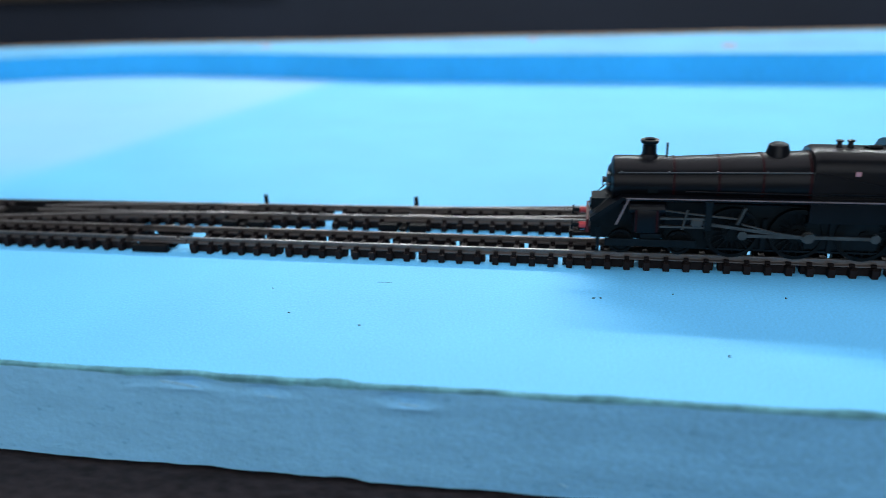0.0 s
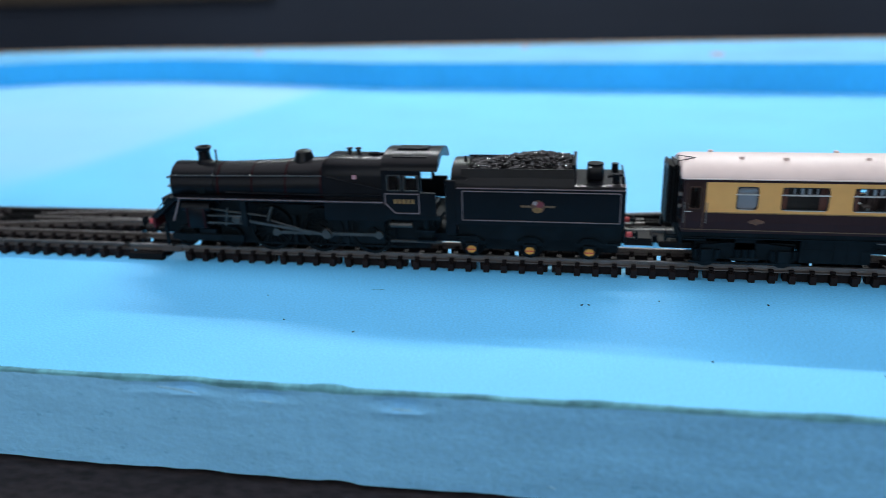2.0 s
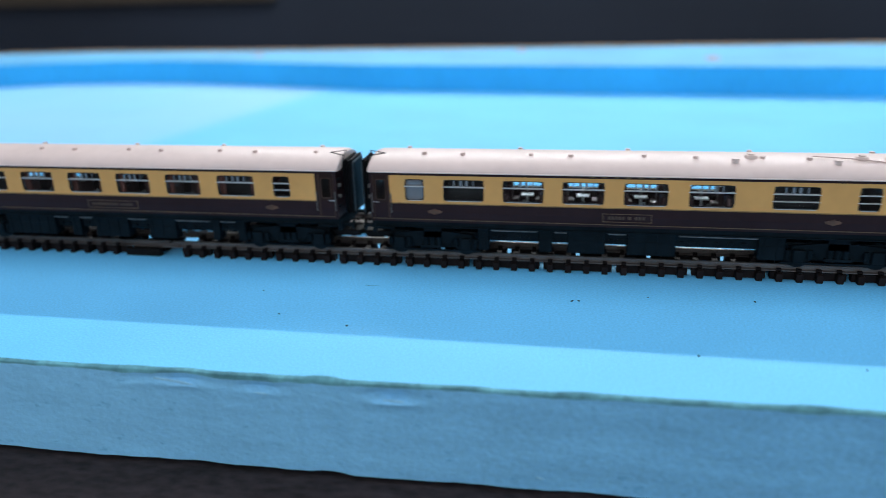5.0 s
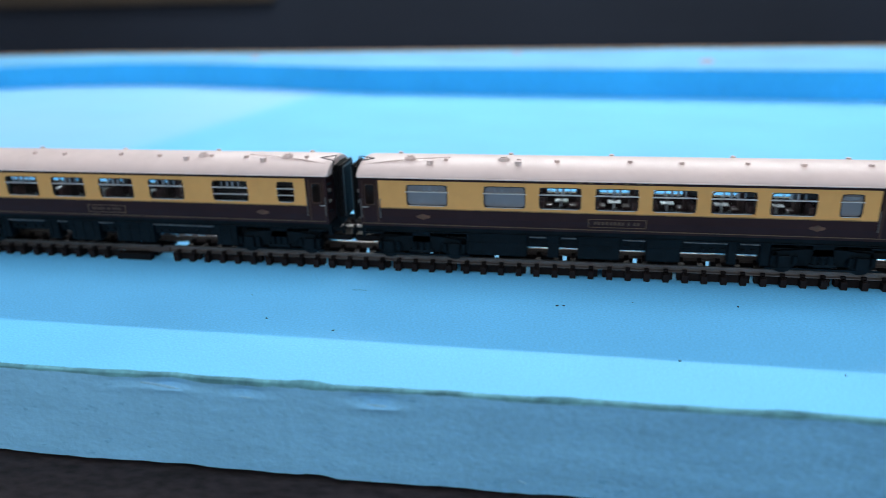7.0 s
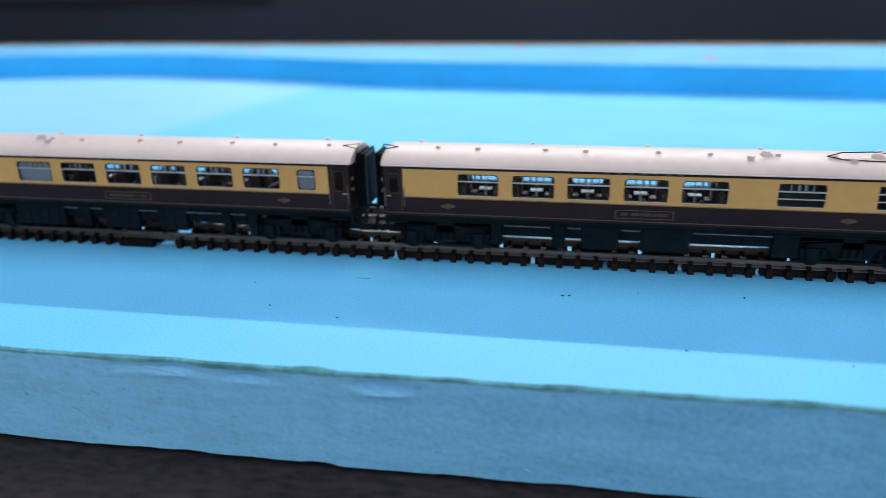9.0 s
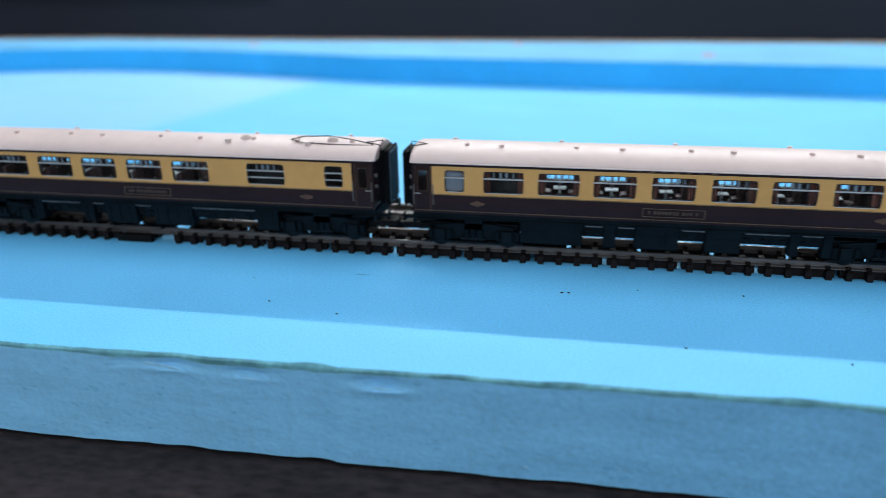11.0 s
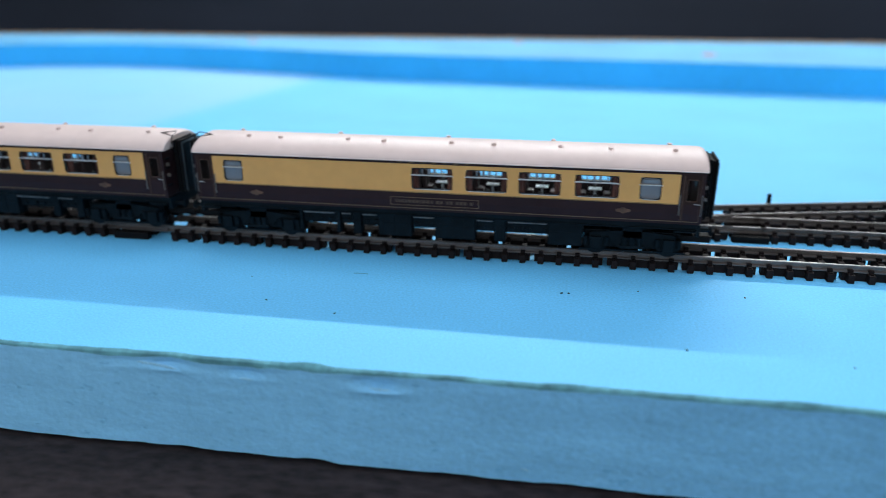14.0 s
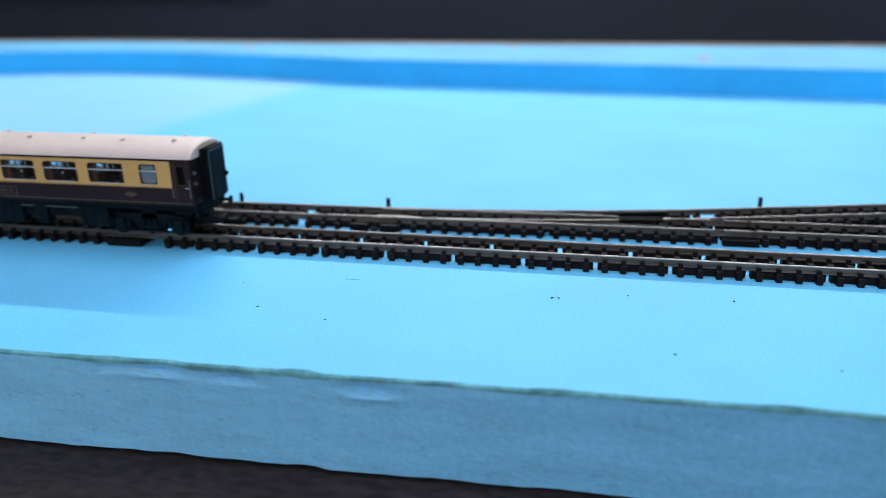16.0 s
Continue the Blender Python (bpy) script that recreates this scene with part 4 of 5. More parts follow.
        for g0, g1 in gaps:
            part("underframe_step", boxes((g0 + 0.6, g1 - 0.4, *sorted((s * 7.6, s * 8.5)), 11.5, 11.75)), DULL_STEEL, c, "thin grey step edge")
            bm = boxes((g0 - 0.3, g1 + 0.3, *sorted((s * 6.1, s * 6.5)), 8.3, 12.1))
            k = g0 + 0.9
            while k < g1 - 1.4:
                box(bm, k, k + 0.9 + (int(k * 7) % 3) * 0.25, *sorted((s * 6.4, s * 7.0)), 8.9, 9.8, bevel=0.15)
                k += 2.3 + (int(k * 5) % 3) * 0.8
            part("brake_rodding", bm, FRAME_BLACK, c)
        for a in (1.2, LEN - 6.4):
            part("footboard", boxes((a, a + 5.2, *sorted((s * 8.2, s * 9.4)), 11.6, 11.95)), FRAME_BLACK, c)
    bm = bmesh.new()
    cyl(bm, 40, 0, 10.6, 1.2, 9, "x", 14)
    cyl(bm, 90, 1, 10.6, 1.2, 7, "x", 14)
    box(bm, 8, 126, -1.2, 1.2, 11.5, 13.7)
    box(bm, 28.5, 104.5, -4.2, 4.2, 9.6, 12.0, bevel=0.3)
    part("brake_gear", bm, FRAME_BLACK, c)
    # roof with domed ends
    bm = bmesh.new()
    stations = [(-0.2, 0.75, 0.2), (0.1, 0.4, 0.05), (0.7, 0.12, 0), (1.8, 0.0, 0), (LEN / 2, 0.0, 0), (LEN - 1.8, 0.0, 0), (LEN - 0.7, 0.12, 0), (LEN - 0.1, 0.4, 0.05), (LEN + 0.2, 0.75, 0.2)]
    loft(bm, [roof_section(x, d, inset=i) for x, d, i in stations])
    roof = part("roof", bm, ROOF, c, "pale pinkish-white curved roof", smooth=True)
    for s in (-1, 1):
        part("gutter", boxes((0.2, LEN - 0.2, *sorted((s * (SIDE + 0.05), s * (SIDE + 0.4))), Z_EAVES - 0.12, Z_EAVES + 0.14), bevel=0.06), ROOF, roof)
    rng = random.Random(int(name_at[0] * 10) + len(wins))
    for i in range(9):
        bm = bmesh.new()
        cyl(bm, 9 + i * 14.4 + rng.uniform(-1.5, 1.5), -3.6 if i % 2 else 4.4, 30.66 if i % 2 else 30.4, 0.72, 1.0, "z", 10, 0.6)
        if i % 2 == 0:
            cyl(bm, 14 + i * 14.0, -3.2, 30.75, 0.66, 0.9, "z", 10, 0.55)
        part("roof_vent", bm, ROOF_VENT, roof, smooth=False)
    if roof_kit:
        side = LEN if roof_kit == "tail" else 0
        d = -1 if roof_kit == "tail" else 1
        bm = bmesh.new()
        for k, yy in ((13, -2.6), (19, -5.6), (38, -2.6), (42, -5.4)):
            zz = roof_height(yy) + 0.2
            cyl(bm, side + d * k, yy, zz, 1.6 if yy > -4 else 0.9, 0.8, "z", 16, 1.3 if yy > -4 else 0.7)
            cyl(bm, side + d * k, yy, zz + 0.5, 0.9, 0.5, "z", 12)
        part("kitchen_vents", bm, ROOF, roof, "round kitchen roof vents")
        bm = bmesh.new()
        if pipe is None:
            loop = [(0.8, -6.2, 29.7), (8, -4.9, 30.5), (16, -3.6, 31.0), (24, -2.6, 31.2)]
        else:
            loop = [(1.2, -4.4, 30.4), (7, -3.0, 31.2), (14, -1.8, 31.8), (21, -2.6, 31.7), (24.5, -3.8, 31.0), (21, -4.9, 30.5), (12, -5.2, 30.3), (1.2, -4.9, 30.2)]
        for (xa, ya, za), (xb, yb, zb) in zip(loop, loop[1:]):
            rod(bm, (side + d * xa, ya, za), (side + d * xb, yb, zb), 0.15, 6)
        part("roof_pipe", bm, pipe or ROOF_VENT, roof, "thin roof pipe")
    for flip in (0, 1):
        f = (lambda x: LEN - x) if flip else (lambda x: x)
        sg = -1 if flip else 1
        # end wall under the dome
        outline = [(y, z) for _, y, z in roof_section(0, 0.9, inset=0.35)[:21]]
        bm = bmesh.new()
        loft(bm, [[(x, y, z) for y, z in outline] + [(x, SIDE - 0.5, 14.2), (x, -SIDE + 0.5, 14.2)] for x in (f(0.3), f(0.9))])
        end = part("end_wall", bm, UMBER, c)
        part("end_steps", boxes(*[(min(f(-0.2), f(0.3)), max(f(-0.2), f(0.3)), sy - 1.0, sy + 1.0, z, z + 0.3) for sy in (-7.6,) for z in (17, 19.5, 22, 24.5)]), FRAME_BLACK, end)
        bm = bmesh.new()
        loop = [(3.4, -3.2, 30.75), (-0.9, -2.4, 31.2), (-0.9, -5.0, 30.4), (3.4, -3.2, 30.75)]
        for (xa, ya, za), (xb, yb, zb) in zip(loop, loop[1:]):
            rod(bm, (f(xa), ya, za), (f(xb), yb, zb), 0.11, 6)
        rod(bm, (f(-0.9), -5.0, 30.4), (f(-0.6), -6.4, 26.5), 0.15, 6)
        if marker and flip:
            bm.free()
        else:
            part("end_handrail", bm, LOCO_BLACK, end)
        part("lamp_bracket", boxes(*[(*sorted((f(-0.5), f(0.3))), -8.3, -7.5, z, z + 0.8) for z in (19.6, 22.6)]), GRAB, end, "small grey lamp brackets")
        bm = bmesh.new()
        for k in range(4):
            x = -0.1 - k * 0.75
            w = 4.6 if k % 2 else 4.25
            box(bm, *sorted((f(x), f(x - 0.62))), -w, w, 14.0 if k % 2 else 14.3, 29.2 if k % 2 else 28.8, bevel=0.25)
        gang = part("gangway", bm, BLACK_PLASTIC, c, "black ribbed corridor connection")
        part("gangway_door", boxes((*sorted((f(-2.2), f(-3.05))), -2.9, 2.9, 15.2, 27.6)), FRAME_BLACK, gang)
        part("gangway_rim", boxes(*[(*sorted((f(-2.9), f(-3.15))), *sorted((k * 4.1, k * 4.55)), 14.6, 28.4) for k in (-1, 1)], (*sorted((f(-2.9), f(-3.15))), -4.1, 4.1, 28.1, 28.5), bevel=0.05), RIM_GREY, gang, "dull grey-blue rim")
        bm = bmesh.new()
        for s in (-1, 1):
            cyl(bm, f(-1.2), s * 6.0, 11.4, 0.5, 3.0, "x", 8)
            cyl(bm, f(-2.7), s * 6.0, 11.4, 1.25, 0.4, "x", 12)
        part("buffers", bm, FRAME_BLACK, c)
        part("headstock", boxes((*sorted((f(0.2), f(1.0))), -8.4, 8.4, 10.2, 13.4)), FRAME_BLACK, c)
        bm = bmesh.new()
        box(bm, *sorted((f(2.0), f(-3.9))), -1.2, 1.2, 7.2, 7.9, bevel=0.15)
        box(bm, *sorted((f(-2.9), f(-3.9))), -2.2, 2.2, 7.2, 8.4, bevel=0.15)
        box(bm, *sorted((f(6), f(-3.6))), -3.2, 3.2, 7.05, 8.8, bevel=0.3)
        part("coupler", bm, BLACK_PLASTIC, c, "black plastic coupler")
        bogie(c, f(16.2))
    # interior
    bm = bmesh.new()
    for a, b, kind in wins:
        if kind in "cd" and b - a > 7:
            m = (a + b) / 2
            for yy in (-5.6, 5.6):
                for sg in (-1, 1):
                    box(bm, m + sg * 4.6 - 0.7, m + sg * 4.6 + 0.7, yy - 1.9, yy + 1.9, 14.8, 21.4, bevel=0.4)
                    box(bm, m + sg * 3.4 - 1.1, m + sg * 3.4 + 1.1, yy - 1.8, yy + 1.8, 14.8, 16.8, bevel=0.3)
    if len(bm.verts):
        part("seating", bm, SEAT, c, "dark red moulded seats")
        for a, b, kind in wins:
            if kind in "cd" and b - a > 7:
                m = (a + b) / 2
                for yy in (-5.8, 5.8):
                    table = part("table", boxes((m - 1.7, m + 1.7, yy - 0.9, yy + 1.7, 17.3, 17.6), (m - 0.3, m + 0.3, yy - 0.3, yy + 0.3, 14.8, 17.3)), CLOTH, c, "white-topped table")
                    bm = cyl(bmesh.new(), m, yy + 1.2, 18.0, 0.22, 0.9, "z", 8)
                    cyl(bm, m, yy + 1.2, 18.8, 0.6, 0.8, "z", 10, 0.35)
                    part("table_lamp", bm, LAMP_WHITE, table, "small table lamp")
    else:
        bm.free()
    for a, b, kind in wins:
        if kind in "pqb" and b - a > 7:
            part("compartment_wall", boxes((a - 2.0, b + 2.0, -4.0, -3.6, 14.8, 26.6), (a - 2.0, a - 1.7, -8.4, -4.0, 14.8, 26.6), (b + 1.7, b + 2.0, -8.4, -4.0, 14.8, 26.6)), WIN_FRAME, c, "dark inner compartment wall")
    part("partition", boxes((c0 + 0.6, c0 + 1.1, -8.7, 8.7, 14.8, 27.0), (c1 - 1.1, c1 - 0.6, -8.7, 8.7, 14.8, 27.0)), UMBER, c)
    if marker:
        part("tail_lamp_bracket", boxes((LEN + 3.0, LEN + 3.9, 3.4, 4.4, 19.6, 20.8)), BLACK_PLASTIC, c)
    return c


def locomotive():
    t = tagged(empty("steam_locomotive"), "black two-cylinder steam locomotive with red lining and bright rods", "steam locomotive")
    ZB = 21.5
    # boiler: smokebox, tapered barrel, firebox
    bm = bmesh.new()
    lathe(bm, 0, 0, ZB, [(6.6, 0.1), (6.6, 5.2), (7.2, 6.15), (20.0, 6.15), (20.0, 6.0)], "x", 32)
    part("smokebox", bm, LOCO_BLACK, t, smooth=True)
    bm = bmesh.new()
    lathe(bm, 0, 0, ZB, [(5.4, 0.1), (5.5, 1.6), (5.9, 3.4), (6.7, 4.5), (6.7, 0.1)], "x", 28)
    door = part("smokebox_door", bm, LOCO_BLACK, t, smooth=True)
    bm = bmesh.new()
    cyl(bm, 5.0, 0, ZB, 0.7, 1.0, "x", 10)
    rod(bm, (4.7, 0, ZB), (4.7, -1.7, ZB + 1.2), 0.2, 6)
    rod(bm, (4.7, 0, ZB), (4.7, -1.2, ZB - 1.6), 0.2, 6)
    for z in (-2.5, 0, 2.5):
        box(bm, 5.6, 6.3, -4.9, -1.5, ZB + z - 0.2, ZB + z + 0.2)
    part("door_fittings", bm, ROD, door)
    bm = bmesh.new()
    loft(bm, [[(x, r * math.cos(2 * math.pi * i / 36), zc + r * math.sin(2 * math.pi * i / 36)) for i in range(36)] for x, r, zc in ((20, 5.95, ZB), (30, 6.3, ZB + 0.1), (52, 6.95, ZB + 0.7), (52.5, 6.95, ZB + 0.7))])
    part("boiler", bm, LOCO_BLACK, t, smooth=True)
    # firebox: flat-sided, rounded shoulders
    def fire(x, w, top):
        return [(x, -w, 13.5), (x, -w, top - 4.4), (x, -w * 0.93, top - 2.0), (x, -w * 0.72, top - 0.55), (x, -w * 0.4, top), (x, w * 0.4, top), (x, w * 0.72, top - 0.55), (x, w * 0.93, top - 2.0), (x, w, top - 4.4), (x, w, 13.5)]
    bm = bmesh.new()
    loft(bm, [fire(52, 6.9, 29.6), fire(53.2, 7.1, 30.2), fire(69.2, 6.9, 29.9)])
    part("firebox", bm, LOCO_BLACK, t, smooth=True)
    for x, r, zc in ((21.0, 6.1, ZB), (31.2, 6.42, ZB + 0.12), (41.0, 6.72, ZB + 0.42), (51.2, 7.0, ZB + 0.68)):
        bm = bmesh.new()
        lathe(bm, 0, 0, zc, [(x, r - 0.4), (x, r + 0.02), (x + 0.55, r + 0.04), (x + 0.55, r - 0.4)], "x", 36)
        part("boiler_band", bm, BAND_RED, t, "dark red lined boiler band")
    # chimney, dome, valves, whistle
    bm = bmesh.new()
    lathe(bm, 15.5, 0, 0, [(26.6, 2.9), (27.6, 2.3), (28.2, 1.75), (30.6, 1.6), (31.0, 2.1), (31.7, 2.25), (31.9, 1.8), (31.6, 1.3), (29.5, 1.3)], "z", 24)
    part("chimney", bm, LOCO_BLACK, t, smooth=True)
    bm = bmesh.new()
    cyl(bm, 19.6, -1.0, 29.2, 0.28, 4.0, "z", 8)
    part("whistle_pipe", bm, LOCO_BLACK, t)
    bm = bmesh.new()
    lathe(bm, 45.0, 0, 0, [(27.6, 3.3), (28.8, 2.7), (29.8, 2.45), (30.7, 2.2), (31.1, 1.5), (31.2, 0.1)], "z", 24)
    part("dome", bm, LOCO_BLACK, t, smooth=True)
    for x in (58.2, 60.6):
        bm = bmesh.new()
        lathe(bm, x, 0, 0, [(29.8, 0.95), (30.4, 0.62), (31.4, 0.55), (31.5, 0.85), (31.8, 0.85), (31.9, 0.3)], "z", 14)
        part("safety_valve", bm, LOCO_BLACK, t, smooth=True)
    bm = boxes((63.5, 67.5, -0.5, 0.5, 29.9, 30.5))
    cyl(bm, 65.5, -1.2, 30.5, 0.5, 2.4, "x", 8)
    part("manifold", bm, LOCO_BLACK, t)
    for s in (-1, 1):
        # handrail, pipes and small plates
        bm = bmesh.new()
        rod(bm, (8, s * 5.9, ZB + 3.4), (52, s * 6.35, ZB + 4.0), 0.16, 6)
        for k in (9, 20, 31, 42, 51):
            rod(bm, (k, s * 5.2, ZB + 3.4 + 0.012 * k), (k, s * 6.3, ZB + 3.4 + 0.012 * k), 0.22, 6)
        part("handrail", bm, RIM_GREY, t)
        bm = bmesh.new()
        rod(bm, (53, s * 7.1, 25.7), (68, s * 7.3, 22.6), 0.15, 6)
        rod(bm, (56, s * 7.3, 20.8), (70, s * 7.3, 20.8), 0.2, 6)
        rod(bm, (24, s * 6.6, 20.6), (68, s * 7.4, 20.4), 0.18, 6)
        part("pipework", bm, LOCO_BLACK, t)
        part("boiler_plate", boxes((60.4, 61.6, *sorted((s * 6.9, s * 7.2)), 25.0, 26.1), bevel=0.1), PINK, t, "tiny pinkish plate")
        part("builder_plate", boxes((15.2, 17.6, *sorted((s * 5.6, s * 6.3)), 20.0, 21.6), bevel=0.1), FRAME_BLACK, t, "small grey plate")
        # running plate with lining
        y0, y1 = sorted((s * 8.7, s * 5.2))
        part("running_plate", boxes((9.2, 70, y0, y1, 18.7, 19.5), bevel=0.1), LOCO_BLACK, t)
        part("lining", boxes((10.2, 69.5, s * 8.7 - 0.06, s * 8.7 + 0.06, 19.12, 19.42)), LINE_GREY, t, "fine grey and red lining")
        bm = bmesh.new()
        prism(bm, [(1.6, 13.2), (1.6, 14.0), (9.2, 19.5), (10.0, 19.5), (9.6, 18.6), (2.8, 13.2)], *sorted((s * 8.5, s * 2.6)))
        part("front_steps", bm, LOCO_BLACK, t)
        bm = bmesh.new()
        prism(bm, [(7.8, 12.6), (10.6, 19.2), (11.1, 19.2), (8.3, 12.6)], *sorted((s * 8.75, s * 8.4)))
        part("step_lining", bm, LINE_GREY, t)
        bm = bmesh.new()
        rod(bm, (1.8, s * 7.2, 14.2), (3.2, s * 7.0, 16.0), 0.15, 6)
        rod(bm, (3.2, s * 7.0, 16.0), (6.6, s * 6.5, 19.4), 0.15, 6)
        part("front_handrail", bm, ROD, t)
        # cylinder
        bm = boxes((12.0, 18.3, *sorted((s * 9.0, s * 4.6)), 10.4, 17.0), bevel=0.9)
        cylb = part("cylinder", bm, LOCO_BLACK, t, smooth=True)
        part("cylinder_lining", boxes((12.5, 12.95, s * 9.05 - 0.06, s * 9.05 + 0.06, 10.9, 16.5), (17.4, 17.85, s * 9.05 - 0.06, s * 9.05 + 0.06, 10.9, 16.5)), BAND_RED, cylb)
        bm = bmesh.new()
        cyl(bm, 15.2, s * 7.4, 16.6, 1.5, 8.4, "x", 14)
        rod(bm, (14, s * 5.6, 17), (12.6, s * 4.6, 21), 0.9, 10)
        part("steam_chest", bm, LOCO_BLACK, t)
        # slide bars, crosshead, motion bracket and valve gear
        bm = bmesh.new()
        box(bm, 18.3, 29.5, *sorted((s * 7.5, s * 8.5)), 14.1, 14.6)
        box(bm, 18.3, 29.5, *sorted((s * 7.5, s * 8.5)), 12.0, 12.5)
        part("slide_bars", bm, ROD, t)
        bm = boxes((28.6, 30.2, *sorted((s * 7.2, s * 8.9)), 11.6, 18.8), bevel=0.15)
        part("motion_bracket", bm, FRAME_BLACK, t)
        bm = bmesh.new()
        rod(bm, (18, s * 8.0, 16.4), (25, s * 8.2, 15.6), 0.25, 6)
        rod(bm, (25, s * 8.2, 15.6), (36, s * 8.3, 14.6), 0.28, 6)
        rod(bm, (23.5, s * 8.4, 11.6), (24.6, s * 8.4, 16.6), 0.32, 6)
        rod(bm, (36, s * 8.3, 13.2), (37.6, s * 8.3, 17.4), 0.45, 6)
        rod(bm, (37, s * 8.5, 13.4), (45, s * 8.7, 11.4), 0.25, 6)
        part("valve_gear", bm, ROD, t, "dull steel valve gear")
        # cab side with two windows
        ya, yb = sorted((s * 9.0, s * 8.5))
        zc = 22.6 if s < 0 else 20.9
        bm = boxes((69.0, 79.0, ya, yb, 15.9, zc), (69.0, 70.2, ya, yb, zc, 26.9), (74.0, 74.6, ya, yb, zc, 26.9), (78.6, 79.3, ya, yb, zc, 26.9), (69.0, 79.3, ya, yb, 26.9, 28.0), (79.0, 83.0, ya, yb, 15.9, 22.0))
        side = part("cab_side", bm, LOCO_BLACK, t)
        for a, b in ((70.3, 73.9), (74.7, 78.5)):
            w = part("cab_window", ring_frame(bmesh.new(), a, b, zc + 0.1, 26.7, s * 9.1, s * 8.7, 0.14, 0.3), ROD, side)
            part("pane", boxes((a, b, s * 8.75 - 0.1, s * 8.75 + 0.1, zc, 26.8)), PANE, w).visible_shadow = False
        if s < 0:
            bm = bmesh.new()
            for a, b in (((69.6, 21.8), (78.6, 21.8)), ((78.6, 21.8), (78.6, 16.6)), ((78.6, 16.6), (72.2, 16.6)), ((72.2, 16.6), (69.6, 19.2)), ((69.6, 19.2), (69.6, 21.8))):
                rod(bm, (a[0], s * 9.0, a[1]), (b[0], s * 9.0, b[1]), 0.16, 6)
            part("cab_lining", bm, LINE_GREY, side)
            # painted number: plain strokes
            bm = bmesh.new()
            for k in range(5):
                box(bm, 71.9 + k * 1.15, 72.75 + k * 1.15, s * 9.0 - 0.08, s * 9.0 + 0.08, 19.2, 20.4)
            part("number_strokes", bm, GOLD, side, "yellow painted strokes")
        bm = boxes((77.5, 82.5, *sorted((s * 8.6, s * 5.5)), 11.4, 11.8), (77.5, 82.5, *sorted((s * 8.6, s * 5.5)), 8.6, 9.0), (78.4, 81.6, s * 6.2 - 0.3, s * 6.2 + 0.3, 8.6, 15.9))
        cyl(bm, 80, s * 7.4, 13.2, 0.7, 2.6, "z", 8)
        part("cab_steps", bm, FRAME_BLACK, t)
        bm = bmesh.new()
        rod(bm, (70, s * 7.2, 8.2), (84, s * 7.2, 8.2), 0.4, 6)
        rod(bm, (70, s * 6.6, 12.6), (76, s * 6.6, 12.6), 0.8, 8)
        part("injector_pipes", bm, ROD, t)
        # buffers
        bm = bmesh.new()
        cyl(bm, 0.0, s * 5.9, 11.4, 0.8, 1.7, "x", 12)
        part("buffer", bm, RED, t, "red-painted buffer shank")
        bm = bmesh.new()
        cyl(bm, -1.6, s * 5.9, 11.4, 0.45, 1.8, "x", 10)
        cyl(bm, -2.6, s * 5.9, 11.4, 1.3, 0.4, "x", 16)
        part("buffer_head", bm, FRAME_BLACK, t)
        # guard irons
        part("guard_iron", boxes((3.4, 4.2, *sorted((s * 6.4, s * 5.6)), 4.6, 11)), FRAME_BLACK, t)
        # wheels
        for i, x in enumerate((35.6, 50.2, 64.8)):
            if i == 0:
                bm = spoked_wheel(6.3, 18)
                if s > 0:
                    bmesh.ops.scale(bm, vec=(1, -1, 1), verts=bm.verts)
                w = part("driving_wheel", bm, WHEEL_MAT, t, "spoked black driving wheel")
                drv = w.data
            else:
                w = again("driving_wheel", drv, t, "spoked black driving wheel")
            w.matrix_basis = pose(x * MM, s * 5.2 * MM, (RAIL_TOP + 6.3) * MM)
            for k in range(18):
                if SPOKE:
                    sp = again("spoke", SPOKE[0], w)
                else:
                    sp = part("spoke", rod(bmesh.new(), (0.3, 0, 0), (6.0, 0, 0), 0.26, 6), WHEEL_MAT, w)
                    SPOKE.append(sp.data)
                sp.matrix_basis = pose(0, 0, 0, 0, 20 * k, 0)
            ROLL.append((w, (x, s * 5.2, RAIL_TOP + 6.3), 6.3))
        bm = bmesh.new()
        for k, (x, r) in enumerate(((35.6, 1.1), (50.2, 1.5), (64.8, 1.1))):
            cyl(bm, x - 50.2, 0, 0, r, 0.7, "y", 14)
        box(bm, -14.6, 14.6, -0.25, 0.25, -0.42, 0.42)
        cr = part("coupling_rod", bm, ROD, t, "dull steel coupling rod")
        RODS.append((cr, (50.2, RAIL_TOP + 6.3), 2.1, s * 7.0))
        bm = bmesh.new()
        cyl(bm, 0, 0, 0, 1.2, 0.6, "y", 12)
        box(bm, -25.5, 0, -0.22, 0.22, -0.38, 0.38)
        box(bm, -27, -24.4, -0.8, 0.8, -0.9, 0.9, bevel=0.2)
        con = part("connecting_rod", bm, ROD, t, "dull steel connecting rod")
        RODS.append((con, (50.2, RAIL_TOP + 6.3), -2.1, s * 7.8))
    # cab roof, front and floor
    bm = bmesh.new()
    def cab(x, r):
        return [(x, -8.9, 27.8), (x, -8.7, 28.9), (x, -7.2, 30.5), (x, -4.5, 31.5), (x, 0, 31.9), (x, 4.5, 31.5), (x, 7.2, 30.5), (x, 8.7, 28.9), (x, 8.9, 27.8), (x, 8.4, 27.8), (x, 0, 31.2), (x, -8.4, 27.8)]
    loft(bm, [cab(68.8, 0), cab(83.6, 0)])
    roof = part("cab_roof", bm, LOCO_BLACK, t, smooth=True)
    part("roof_vent", boxes((71.5, 80.5, -6.6, -5.9, 30.6, 31.1), (72, 80, -2, 2, 31.5, 32.2), bevel=0.15), LOCO_BLACK, roof)
    part("cab_front", boxes((68.8, 69.3, -8.8, 8.8, 15.9, 27.9)), LOCO_BLACK, t)
